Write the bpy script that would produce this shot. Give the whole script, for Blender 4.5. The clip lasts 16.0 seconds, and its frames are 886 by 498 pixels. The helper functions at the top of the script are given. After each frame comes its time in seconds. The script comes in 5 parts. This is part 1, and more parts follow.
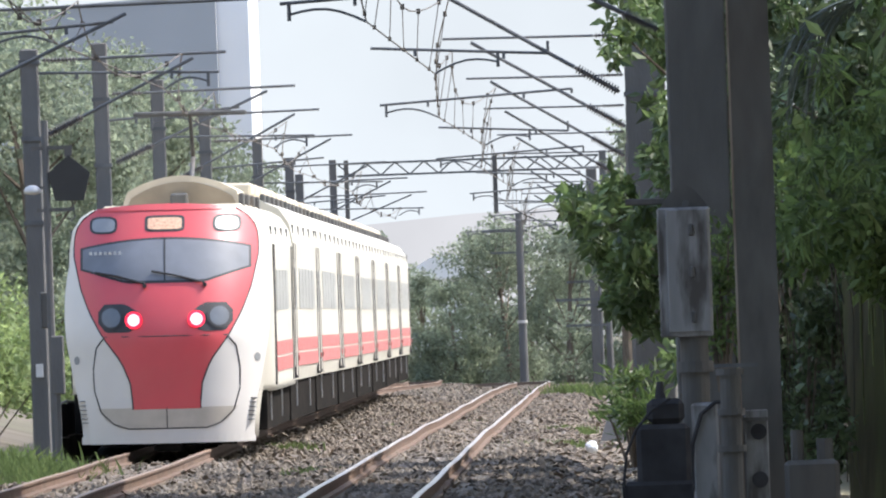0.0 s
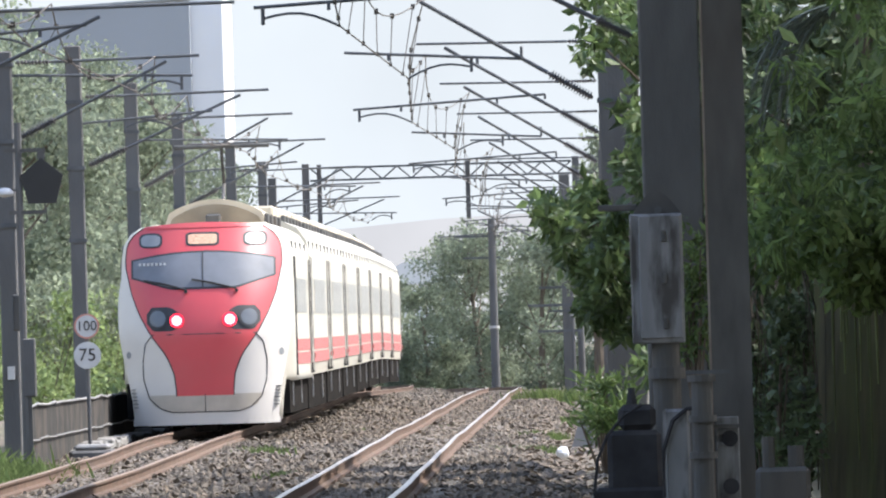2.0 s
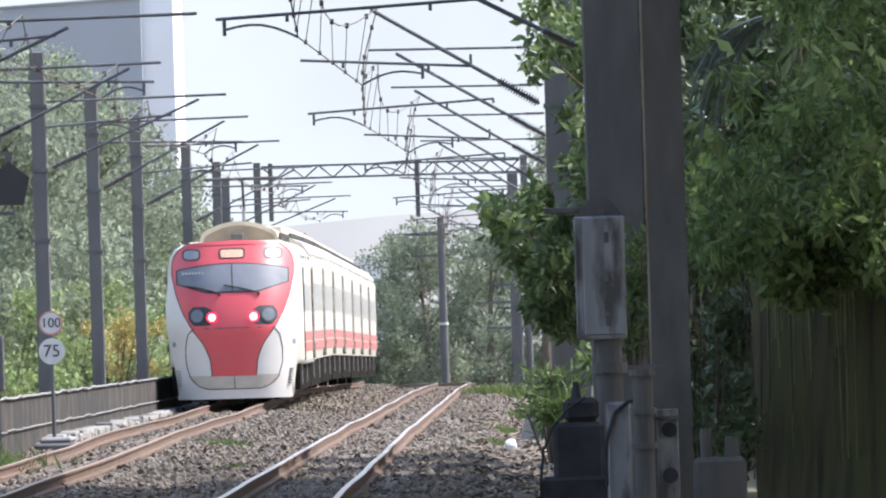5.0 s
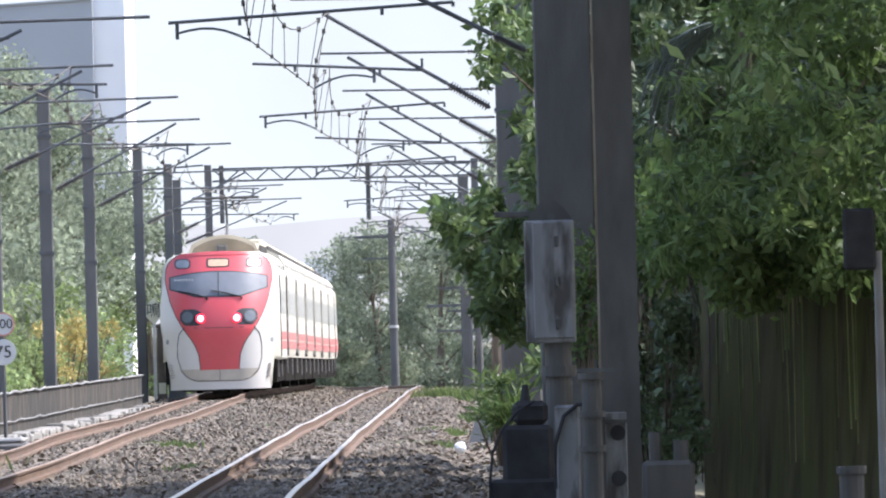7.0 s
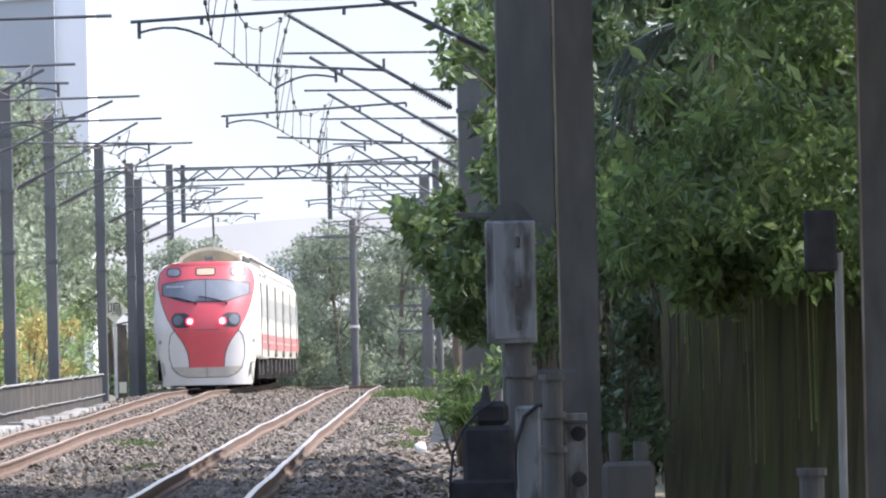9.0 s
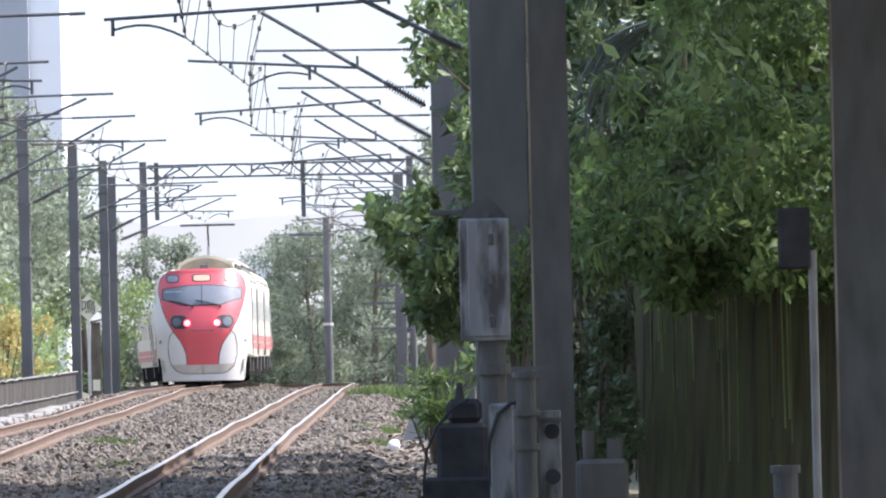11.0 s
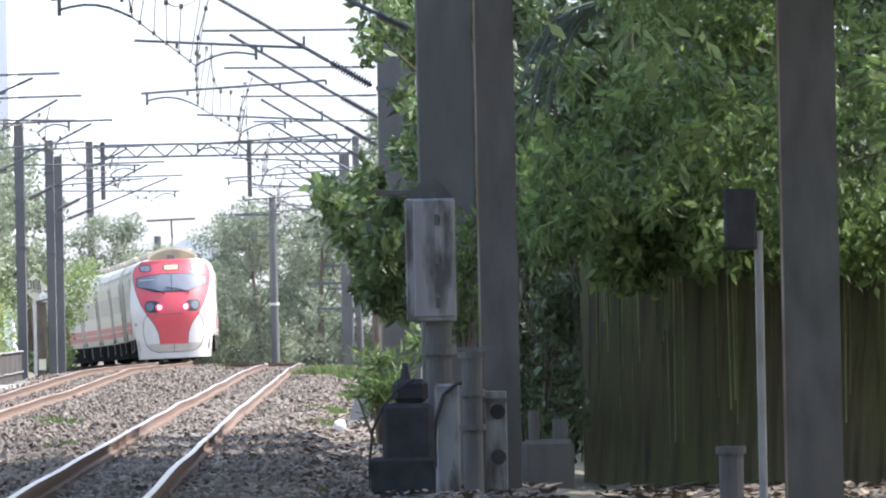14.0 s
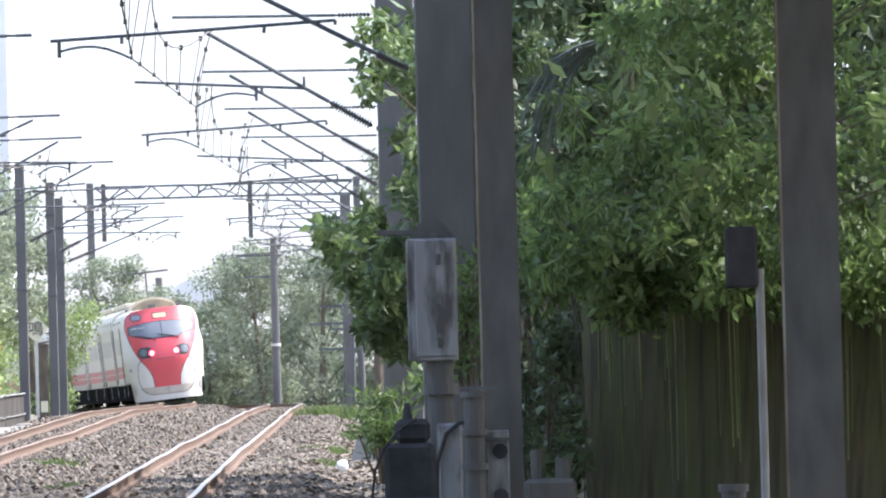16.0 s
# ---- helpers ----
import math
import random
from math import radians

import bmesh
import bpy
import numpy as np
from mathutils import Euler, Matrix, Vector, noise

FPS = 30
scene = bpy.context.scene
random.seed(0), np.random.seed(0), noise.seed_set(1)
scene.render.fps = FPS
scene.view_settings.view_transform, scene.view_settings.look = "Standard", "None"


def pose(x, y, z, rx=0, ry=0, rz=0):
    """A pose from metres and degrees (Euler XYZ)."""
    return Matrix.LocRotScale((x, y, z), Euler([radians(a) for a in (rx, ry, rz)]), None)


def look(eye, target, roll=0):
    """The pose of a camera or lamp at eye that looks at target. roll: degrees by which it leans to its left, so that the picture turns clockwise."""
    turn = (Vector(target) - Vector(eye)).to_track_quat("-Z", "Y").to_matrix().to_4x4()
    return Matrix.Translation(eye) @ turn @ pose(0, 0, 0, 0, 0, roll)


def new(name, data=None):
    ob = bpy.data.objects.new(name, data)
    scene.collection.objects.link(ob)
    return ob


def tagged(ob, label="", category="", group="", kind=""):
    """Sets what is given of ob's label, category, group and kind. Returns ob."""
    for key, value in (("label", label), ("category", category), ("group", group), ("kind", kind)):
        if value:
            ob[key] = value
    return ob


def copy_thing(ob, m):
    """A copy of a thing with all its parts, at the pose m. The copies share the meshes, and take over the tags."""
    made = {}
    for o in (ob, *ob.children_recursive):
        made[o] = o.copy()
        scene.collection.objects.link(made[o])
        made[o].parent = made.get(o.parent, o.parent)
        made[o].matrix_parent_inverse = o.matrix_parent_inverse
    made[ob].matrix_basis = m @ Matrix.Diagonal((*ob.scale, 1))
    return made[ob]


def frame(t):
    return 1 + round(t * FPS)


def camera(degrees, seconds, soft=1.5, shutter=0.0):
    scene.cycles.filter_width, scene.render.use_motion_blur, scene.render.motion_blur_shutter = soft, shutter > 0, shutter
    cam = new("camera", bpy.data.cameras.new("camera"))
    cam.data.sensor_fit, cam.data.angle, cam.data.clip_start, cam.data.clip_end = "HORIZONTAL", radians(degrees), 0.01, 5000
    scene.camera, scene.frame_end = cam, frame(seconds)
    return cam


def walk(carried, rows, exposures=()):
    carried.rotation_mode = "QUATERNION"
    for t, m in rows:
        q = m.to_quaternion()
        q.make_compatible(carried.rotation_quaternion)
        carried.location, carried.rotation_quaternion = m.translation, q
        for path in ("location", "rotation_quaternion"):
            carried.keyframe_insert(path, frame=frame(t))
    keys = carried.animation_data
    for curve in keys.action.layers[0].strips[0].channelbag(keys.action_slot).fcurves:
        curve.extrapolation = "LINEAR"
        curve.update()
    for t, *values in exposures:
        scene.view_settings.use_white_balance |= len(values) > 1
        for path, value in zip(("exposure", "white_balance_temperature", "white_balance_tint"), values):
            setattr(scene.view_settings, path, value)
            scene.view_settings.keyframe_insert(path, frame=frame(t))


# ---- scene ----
cam = camera(4.082, 16.0, soft=2.1)
EYE = 1.5
# seconds, metres ahead, yaw, pitch, roll
ROWS = [
    (0.0, 7.5, 0.5974, 0.3854, 2.078),
    (0.5, 7.5, 0.5678, 0.4461, 2.090),
    (1.0, 7.5, 0.5323, 0.4441, 1.952),
    (1.5, 7.5, 0.4945, 0.4252, 1.676),
    (2.0, 7.5, 0.4676, 0.4040, 1.732),
    (2.5, 7.5, 0.4398, 0.3876, 1.803),
    (3.0, 7.5, 0.4060, 0.3719, 1.750),
    (5.5, 0.0, 0.1676, 0.3870, 1.718),
    (6.0, 0.0, 0.0920, 0.3913, 1.627),
    (6.5, 0.0, 0.0470, 0.3898, 1.541),
    (7.0, 0.0, -0.0000, 0.3880, 1.500),
    (7.5, 0.0, -0.0438, 0.3871, 1.447),
    (8.0, 0.0, -0.0924, 0.3865, 1.296),
    (8.5, 0.0, -0.1332, 0.3859, 1.251),
    (9.0, 0.0, -0.1809, 0.3850, 1.273),
    (11.5, 0.0, -0.3521, 0.3584, 1.238),
    (12.0, 0.0, -0.4114, 0.3127, 1.127),
    (12.5, 0.0, -0.4656, 0.2846, 1.216),
    (13.0, 0.0, -0.5107, 0.2775, 1.129),
    (13.5, 0.0, -0.5386, 0.2755, 1.173),
    (14.0, 0.0, -0.5513, 0.2745, 1.176),
    (14.5, 0.0, -0.5510, 0.2806, 1.210),
    (15.0, 0.0, -0.5502, 0.3194, 1.257),
    (15.5, 0.0, -0.5468, 0.3809, 1.422),
    (16.0, 0.0, -0.5432, 0.4576, 1.525),
]
walk(cam, [(t, pose(0, y, EYE, 90 + p, r, a)) for t, y, a, p, r in ROWS],
     exposures=[(0.0, 1.8, 6500, 10), (0.5, 1.74, 6500, 10), (1.0, 1.68, 6500, 10), (1.5, 1.73, 6500, 10), (2.0, 1.82, 6480, 10), (3.0, 1.86, 6450, 11), (6.0, 1.92, 6300, 12),
                (9.0, 2.04, 6250, 13), (11.5, 2.13, 6250, 13), (12.5, 2.27, 6250, 13), (14.0, 2.34, 6300, 12), (16.0, 2.36, 6300, 12)])

# ---- light ----
SUN_DIR = Vector((0.80, 0.24, 1.0)).normalized()
world = bpy.data.worlds.new("sky_world")
scene.world = world
world.use_nodes = True
wn = world.node_tree.nodes
sky = wn.new("ShaderNodeTexSky")
sky.sky_type = 'NISHITA'
sky.sun_disc = False
sky.sun_elevation = math.asin(SUN_DIR.z)
sky.sun_rotation = math.atan2(SUN_DIR.x, SUN_DIR.y)
sky.air_density, sky.dust_density, sky.ozone_density = 1.0, 2.0, 1.2
wn["Background"].inputs[1].default_value = 0.15
world.node_tree.links.new(sky.outputs[0], wn["Background"].inputs[0])
sun_data = bpy.data.lights.new("sun", 'SUN')
sun_data.energy, sun_data.angle, sun_data.color = 1.8, radians(2.0), (1.0, 0.965, 0.92)
sun = new("sun", sun_data)
sun.matrix_world = look(SUN_DIR * 300, (0, 0, 0))


# ---- materials ----
def material(name, color, rough=0.7, metal=0.0, vary=0.25, scale=3.0, stain=None, stain_scale=0.6, stain_amount=0.5,
             bump=0.0, bump_scale=40.0, island=0.0, object_vary=0.0, stretch=(1, 1, 1), emit=0.0, translucent=0.0, spec=0.5):
    m = bpy.data.materials.new(name)
    m.use_nodes = True
    nt = m.node_tree
    b = nt.nodes["Principled BSDF"]
    tc = nt.nodes.new("ShaderNodeTexCoord")
    mp = nt.nodes.new("ShaderNodeMapping")
    mp.inputs["Scale"].default_value = stretch
    nt.links.new(tc.outputs["Object"], mp.inputs["Vector"])
    n1 = nt.nodes.new("ShaderNodeTexNoise")
    n1.inputs["Scale"].default_value, n1.inputs["Detail"].default_value = scale, 6.0
    nt.links.new(mp.outputs[0], n1.inputs["Vector"])
    ramp = nt.nodes.new("ShaderNodeMapRange")
    ramp.inputs[1].default_value, ramp.inputs[2].default_value = 0.3, 0.7
    ramp.inputs[3].default_value, ramp.inputs[4].default_value = 1 - vary, 1 + vary
    nt.links.new(n1.outputs[0], ramp.inputs[0])
    mul = nt.nodes.new("ShaderNodeMix")
    mul.data_type, mul.blend_type = 'RGBA', 'MULTIPLY'
    mul.inputs[0].default_value = 1.0
    mul.inputs[6].default_value = (*color, 1)
    nt.links.new(ramp.outputs[0], mul.inputs[7])
    out = mul.outputs[2]
    if stain:
        n2 = nt.nodes.new("ShaderNodeTexNoise")
        n2.inputs["Scale"].default_value, n2.inputs["Detail"].default_value = stain_scale, 8.0
        nt.links.new(mp.outputs[0], n2.inputs["Vector"])
        r2 = nt.nodes.new("ShaderNodeMapRange")
        r2.inputs[1].default_value, r2.inputs[2].default_value = 0.45, 0.62
        r2.inputs[4].default_value = stain_amount
        nt.links.new(n2.outputs[0], r2.inputs[0])
        mx = nt.nodes.new("ShaderNodeMix")
        mx.data_type = 'RGBA'
        nt.links.new(r2.outputs[0], mx.inputs[0])
        nt.links.new(out, mx.inputs[6])
        mx.inputs[7].default_value = (*stain, 1)
        out = mx.outputs[2]
    for amount, node, socket in ((island, "ShaderNodeNewGeometry", "Random Per Island"), (object_vary, "ShaderNodeObjectInfo", "Random")):
        if amount:
            g = nt.nodes.new(node)
            hs = nt.nodes.new("ShaderNodeHueSaturation")
            rv = nt.nodes.new("ShaderNodeMapRange")
            rv.inputs[3].default_value, rv.inputs[4].default_value = 1 - amount, 1 + amount
            nt.links.new(g.outputs[socket], rv.inputs[0])
            nt.links.new(rv.outputs[0], hs.inputs["Value"])
            nt.links.new(out, hs.inputs["Color"])
            out = hs.outputs[0]
    nt.links.new(out, b.inputs["Base Color"])
    b.inputs["Roughness"].default_value, b.inputs["Metallic"].default_value = rough, metal
    b.inputs["Specular IOR Level"].default_value = spec
    if emit and rough == 1.0:
        em = nt.nodes.new("ShaderNodeEmission")
        em.inputs[1].default_value = emit
        nt.links.new(out, em.inputs[0])
        nt.links.new(em.outputs[0], nt.nodes["Material Output"].inputs[0])
    elif emit:
        nt.links.new(out, b.inputs["Emission Color"])
        b.inputs["Emission Strength"].default_value = emit
    if bump:
        n3 = nt.nodes.new("ShaderNodeTexNoise")
        n3.inputs["Scale"].default_value = bump_scale
        nt.links.new(mp.outputs[0], n3.inputs["Vector"])
        bp = nt.nodes.new("ShaderNodeBump")
        bp.inputs["Strength"].default_value, bp.inputs["Distance"].default_value = bump, 0.02
        nt.links.new(n3.outputs[0], bp.inputs["Height"])
        nt.links.new(bp.outputs[0], b.inputs["Normal"])
    if translucent:
        tr = nt.nodes.new("ShaderNodeBsdfTranslucent")
        nt.links.new(out, tr.inputs["Color"])
        ms = nt.nodes.new("ShaderNodeMixShader")
        ms.inputs[0].default_value = translucent
        nt.links.new(b.outputs[0], ms.inputs[1])
        nt.links.new(tr.outputs[0], ms.inputs[2])
        nt.links.new(ms.outputs[0], nt.nodes["Material Output"].inputs[0])
    return m


M = {
    "soil": material("dusty_soil", (0.125, 0.105, 0.078), 0.95, vary=0.3, scale=0.5, stain=(0.11, 0.115, 0.06), stain_scale=0.15, stain_amount=0.6, bump=0.5, bump_scale=8),
    "bed": material("ballast_bed", (0.115, 0.097, 0.078), 0.95, vary=0.45, scale=9, stain=(0.11, 0.085, 0.07), stain_scale=1.2, bump=1.0, bump_scale=14),
    "stone": material("ballast_stone", (0.148, 0.124, 0.097), 0.9, vary=0.2, scale=4, stain=(0.135, 0.098, 0.064), stain_scale=0.5, stain_amount=0.55, island=0.5),
    "pale_stone": material("pale_stone", (0.23, 0.22, 0.20), 0.9, vary=0.15, island=0.2),
    "rail_side": material("rusty_rail_steel", (0.135, 0.09, 0.064), 0.8, 0.1, vary=0.3, scale=3, stain=(0.17, 0.10, 0.07), bump=0.3),
    "rail_worn": material("dull_worn_rail_top", (0.27, 0.19, 0.135), 0.55, 0.3, vary=0.2, scale=2, stretch=(1, 0.2, 1)),
    "rail_top": material("polished_rail_top", (0.55, 0.49, 0.44), 0.38, 0.9, vary=0.12, scale=2, stretch=(1, 0.2, 1)),
    "sleeper": material("concrete_sleeper", (0.28, 0.25, 0.21), 0.95, vary=0.25, scale=4, stain=(0.16, 0.12, 0.09), bump=0.4),
    "concrete": material("weathered_concrete", (0.12, 0.12, 0.119), 0.92, vary=0.18, scale=3, stain=(0.165, 0.15, 0.138), stain_scale=1.0, bump=0.3, stretch=(1, 1, 0.3)),
    "dark_concrete": material("dark_concrete_mast", (0.116, 0.114, 0.109), 0.9, vary=0.2, scale=3, stain=(0.15, 0.142, 0.135), stain_scale=1.0, bump=0.3, stretch=(1, 1, 0.3)),
    "steel": material("tarnished_galvanised_steel", (0.115, 0.12, 0.125), 0.7, 0.2, vary=0.2, scale=5),
    "dark_steel": material("dark_painted_steel", (0.108, 0.107, 0.103), 0.8, 0.0, spec=0.25, vary=0.25, scale=4, stain=(0.13, 0.112, 0.098), stain_scale=1.5, stain_amount=0.4, stretch=(1, 1, 0.3)),
    "wire": material("bronze_wire", (0.13, 0.115, 0.10), 0.6, 0.4, vary=0.2),
    "insulator": material("grey_brown_glazed_porcelain", (0.10, 0.09, 0.085), 0.35, vary=0.2),
    "white_paint": material("white_body_paint", (0.645, 0.612, 0.565), 0.35, vary=0.05, scale=1.5, stain=(0.66, 0.63, 0.56), stain_scale=0.7, stain_amount=0.45),
    "cream_paint": material("cream_coach_paint", (0.57, 0.545, 0.465), 0.4, vary=0.05, scale=1.2, stain=(0.53, 0.50, 0.42), stain_scale=0.7, stain_amount=0.5),
    "tan_paint": material("grimy_lower_nose_paint", (0.46, 0.41, 0.34), 0.5, vary=0.12, scale=3),
    "roof_paint": material("cream_roof_paint", (0.66, 0.58, 0.44), 0.6, vary=0.15, scale=2, stain=(0.42, 0.36, 0.27), stain_scale=1.2),
    "red_paint": material("faded_red_paint", (0.58, 0.075, 0.085), 0.35, vary=0.06, scale=1.5, stain=(0.52, 0.10, 0.10), stain_scale=1.0, stain_amount=0.5),
    "stripe_red": material("coach_stripe_red", (0.50, 0.15, 0.14), 0.45, vary=0.1, scale=2),
    "black_rubber": material("black_rubber_gasket", (0.035, 0.035, 0.038), 0.6, vary=0.2),
    "arch_shadow": material("shaded_tan_fairing_front", (0.30, 0.245, 0.17), 0.7, vary=0.15, scale=3),
    "lens_dark": material("dark_unlit_lamp_glass", (0.13, 0.14, 0.15), 0.2, vary=0.1, spec=0.7),
    "underframe": material("dusty_underframe", (0.024, 0.023, 0.022), 1.0, spec=0.0, vary=0.3, scale=3, stain=(0.045, 0.038, 0.032), stain_scale=1.5, stain_amount=0.35),
    "pipe_white": material("pale_pipe_paint", (0.55, 0.53, 0.5), 0.6, vary=0.15),
    "lens_grey": material("grey_lamp_glass", (0.24, 0.25, 0.255), 0.35, vary=0.1, spec=0.5),
    # The sky's reflection is put into this grey-blue base colour.
    "glass_dark": material("sky_paled_windscreen", (0.17, 0.183, 0.205), 0.5, vary=0.1, spec=0.2),
    "coach_glass": material("grey_coach_window", (0.36, 0.365, 0.345), 0.3, vary=0.06, spec=0.3),
    "tail_red": material("lit_tail_lamp", (1.0, 0.012, 0.04), 0.3, vary=0.0, emit=0.5),
    "tail_core": material("lit_tail_lamp_core", (1.0, 0.55, 0.58), 0.3, vary=0.0, emit=0.45),
    "amber": material("amber_display", (0.62, 0.38, 0.25), 0.4, vary=0.3, scale=30, emit=0.02),
    "sign_white": material("white_sign_enamel", (0.58, 0.58, 0.57), 0.45, vary=0.08),
    "sign_black": material("black_sign_paint", (0.03, 0.03, 0.03), 0.5, vary=0.1),
    "sign_red": material("faded_red_sign_ring", (0.55, 0.25, 0.2), 0.5, vary=0.1),
    "sign_yellow": material("faded_yellow_sign_enamel", (0.72, 0.68, 0.5), 0.5, vary=0.08),
    "box_grey": material("peeling_grey_box_paint", (0.25, 0.255, 0.26), 0.6, vary=0.15, scale=4, stain=(0.06, 0.055, 0.05), stain_scale=3.6, stain_amount=0.95, stretch=(1.5, 1.5, 0.35)),
    "moss_wall": material("mossy_stained_wall", (0.10, 0.088, 0.05), 0.95, vary=0.45, scale=2.6, stain=(0.118, 0.13, 0.05), stain_scale=1.4, stain_amount=0.75, bump=0.5, bump_scale=20, stretch=(3.4, 3.4, 0.10)),
    "bark": material("grey_brown_bark", (0.13, 0.105, 0.08), 0.95, vary=0.4, scale=6, bump=0.8, bump_scale=15, stretch=(1, 1, 0.3)),
    "leaf": material("fresh_green_leaf", (0.14, 0.205, 0.068), 0.5, vary=0.25, scale=0.7, island=0.5, translucent=0.48),
    "leaf_dark": material("deep_green_leaf", (0.115, 0.16, 0.078), 0.5, vary=0.25, scale=0.7, island=0.5, translucent=0.3),
    "leaf_broad": material("glossy_broad_leaf", (0.118, 0.17, 0.065), 0.45, vary=0.25, scale=0.7, island=0.5, translucent=0.42),
    # Distance haze is put into this colour; the leaves themselves are darker.
    "leaf_far": material("haze_paled_green_leaf", (0.255, 0.295, 0.21), 0.85, vary=0.3, scale=0.25, island=0.35, translucent=0.55),
    # Lifted well above leaf green to stand in for sunlit haze.
    "leaf_pale": material("pale_sunlit_leaf", (0.235, 0.30, 0.12), 0.7, vary=0.25, scale=0.3, island=0.4, translucent=0.45),
    "flower": material("yellow_blossom", (0.44, 0.36, 0.13), 0.8, vary=0.2, island=0.3, translucent=0.3),
    "grass": material("dry_grass_blade", (0.14, 0.19, 0.06), 0.8, vary=0.3, scale=1.0, island=0.4, translucent=0.3),
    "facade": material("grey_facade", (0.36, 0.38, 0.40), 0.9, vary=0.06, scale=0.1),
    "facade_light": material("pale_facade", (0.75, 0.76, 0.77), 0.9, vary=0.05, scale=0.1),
    "roof_white": material("white_sheet_roof", (0.78, 0.78, 0.76), 0.6, vary=0.08, scale=0.3),
    "haze_sky": material("bright_hazy_sky", (0.80, 0.865, 0.93), 1.0, vary=0.10, scale=0.005, emit=0.315),
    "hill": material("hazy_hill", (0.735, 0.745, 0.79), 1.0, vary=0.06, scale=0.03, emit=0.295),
    "palm_leaf": material("glossy_grey_green_palm", (0.15, 0.18, 0.155), 0.3, vary=0.2, island=0.4, translucent=0.15),
    "vine": material("mossy_hanging_stem", (0.18, 0.20, 0.08), 0.8, vary=0.3, scale=2, island=0.5),
    "dry_stem": material("dry_brown_stem", (0.10, 0.085, 0.068), 0.85, vary=0.35, scale=2, island=0.5),
    "litter": material("dry_leaf_litter", (0.15, 0.12, 0.09), 0.9, vary=0.3, island=0.6),
    "rust_strip": material("flaking_rusty_edge", (0.20, 0.155, 0.12), 0.8, vary=0.4, scale=3, stain=(0.36, 0.33, 0.29), stain_scale=2.0, stain_amount=0.8, stretch=(1, 1, 0.4)),
    "post_grey": material("weathered_grey_post_paint", (0.26, 0.26, 0.255), 0.7, vary=0.2, scale=4, stain=(0.16, 0.13, 0.11), stain_scale=2.0),
    "fence_sheet": material("dull_grey_fence_sheet", (0.065, 0.063, 0.06), 1.0, 0.0, spec=0.05, vary=0.2, scale=2, stain=(0.13, 0.11, 0.09), stain_scale=1.0),
    "plastic_white": material("white_plastic_bag", (0.75, 0.75, 0.73), 0.5, vary=0.1),
    "black_plastic": material("black_cable_sheath", (0.05, 0.05, 0.053), 0.9, vary=0.3, spec=0.1),
}


# ---- building helpers ----
def part(name, bm, mat, parent=None, label="", smooth=False):
    me = bpy.data.meshes.new(name)
    bmesh.ops.recalc_face_normals(bm, faces=bm.faces)
    bm.to_mesh(me)
    bm.free()
    me.materials.append(M[mat])
    if smooth:
        me.shade_smooth()
    ob = new(name, me)
    if parent:
        ob.parent = parent
    if label:
        ob["label"] = label
    return ob


def mesh_of(name, verts, faces, mat, parent=None, label="", smooth=False):
    me = bpy.data.meshes.new(name)
    me.from_pydata(verts, [], faces)
    me.update()
    me.materials.append(M[mat])
    if smooth:
        me.shade_smooth()
    ob = new(name, me)
    if parent:
        ob.parent = parent
    if label:
        ob["label"] = label
    return ob


def thing(name, label, category, at=(0, 0, 0), rz=0, group="", kind=""):
    ob = new(name)
    ob.matrix_basis = pose(*at, 0, 0, rz)
    return tagged(ob, label, category, group, kind)


def add_box(bm, lo, hi, bevel=0.0):
    c = [(a + b) / 2 for a, b in zip(lo, hi)]
    s = [abs(b - a) for a, b in zip(lo, hi)]
    r = bmesh.ops.create_cube(bm, size=1.0, matrix=Matrix.Translation(c) @ Matrix.Diagonal((*s, 1)))
    if bevel:
        edges = list({e for v in r["verts"] for e in v.link_edges})
        bmesh.ops.bevel(bm, geom=edges, offset=bevel, segments=1, affect='EDGES', profile=0.5)
    return bm


def box(lo, hi, bevel=0.0):
    return add_box(bmesh.new(), lo, hi, bevel)


def add_tube(bm, a, b, r, r2=None, sides=8):
    a, b = Vector(a), Vector(b)
    d = b - a
    m = Matrix.Translation((a + b) / 2) @ d.to_track_quat("Z", "Y").to_matrix().to_4x4()
    bmesh.ops.create_cone(bm, cap_ends=True, segments=sides, radius1=r, radius2=r if r2 is None else r2, depth=d.length, matrix=m)
    return bm


def tube(a, b, r, r2=None, sides=8):
    return add_tube(bmesh.new(), a, b, r, r2, sides)


def add_path(bm, pts, r, sides=6):
    """A tube along a line of points."""
    rings = []
    for i, p in enumerate(pts):
        p = Vector(p)
        d = (Vector(pts[min(i + 1, len(pts) - 1)]) - Vector(pts[max(i - 1, 0)])).normalized()
        side = d.cross(Vector((0, 0, 1)))
        if side.length < 0.05:
            side = d.cross(Vector((1, 0, 0)))
        side.normalize()
        up = side.cross(d)
        rings.append([bm.verts.new(p + r * (math.cos(k * 2 * math.pi / sides) * side + math.sin(k * 2 * math.pi / sides) * up)) for k in range(sides)])
    for q, s in zip(rings, rings[1:]):
        for k in range(sides):
            bm.faces.new((q[k], q[(k + 1) % sides], s[(k + 1) % sides], s[k]))
    bm.faces.new(rings[0])
    bm.faces.new(rings[-1])
    return bm


def prism(outline, y0, y1):
    """A solid from an outline in x and z, between two values of y."""
    bm = bmesh.new()
    f = [bm.verts.new((x, y0, z)) for x, z in outline]
    b = [bm.verts.new((x, y1, z)) for x, z in outline]
    bm.faces.new(f)
    bm.faces.new(b)
    n = len(f)
    for i in range(n):
        bm.faces.new((f[i], f[(i + 1) % n], b[(i + 1) % n], b[i]))
    return bm


# ---- the line's course ----
def smooth(t):
    t = min(1.0, max(0.0, t))
    return t * t * (3 - 2 * t)


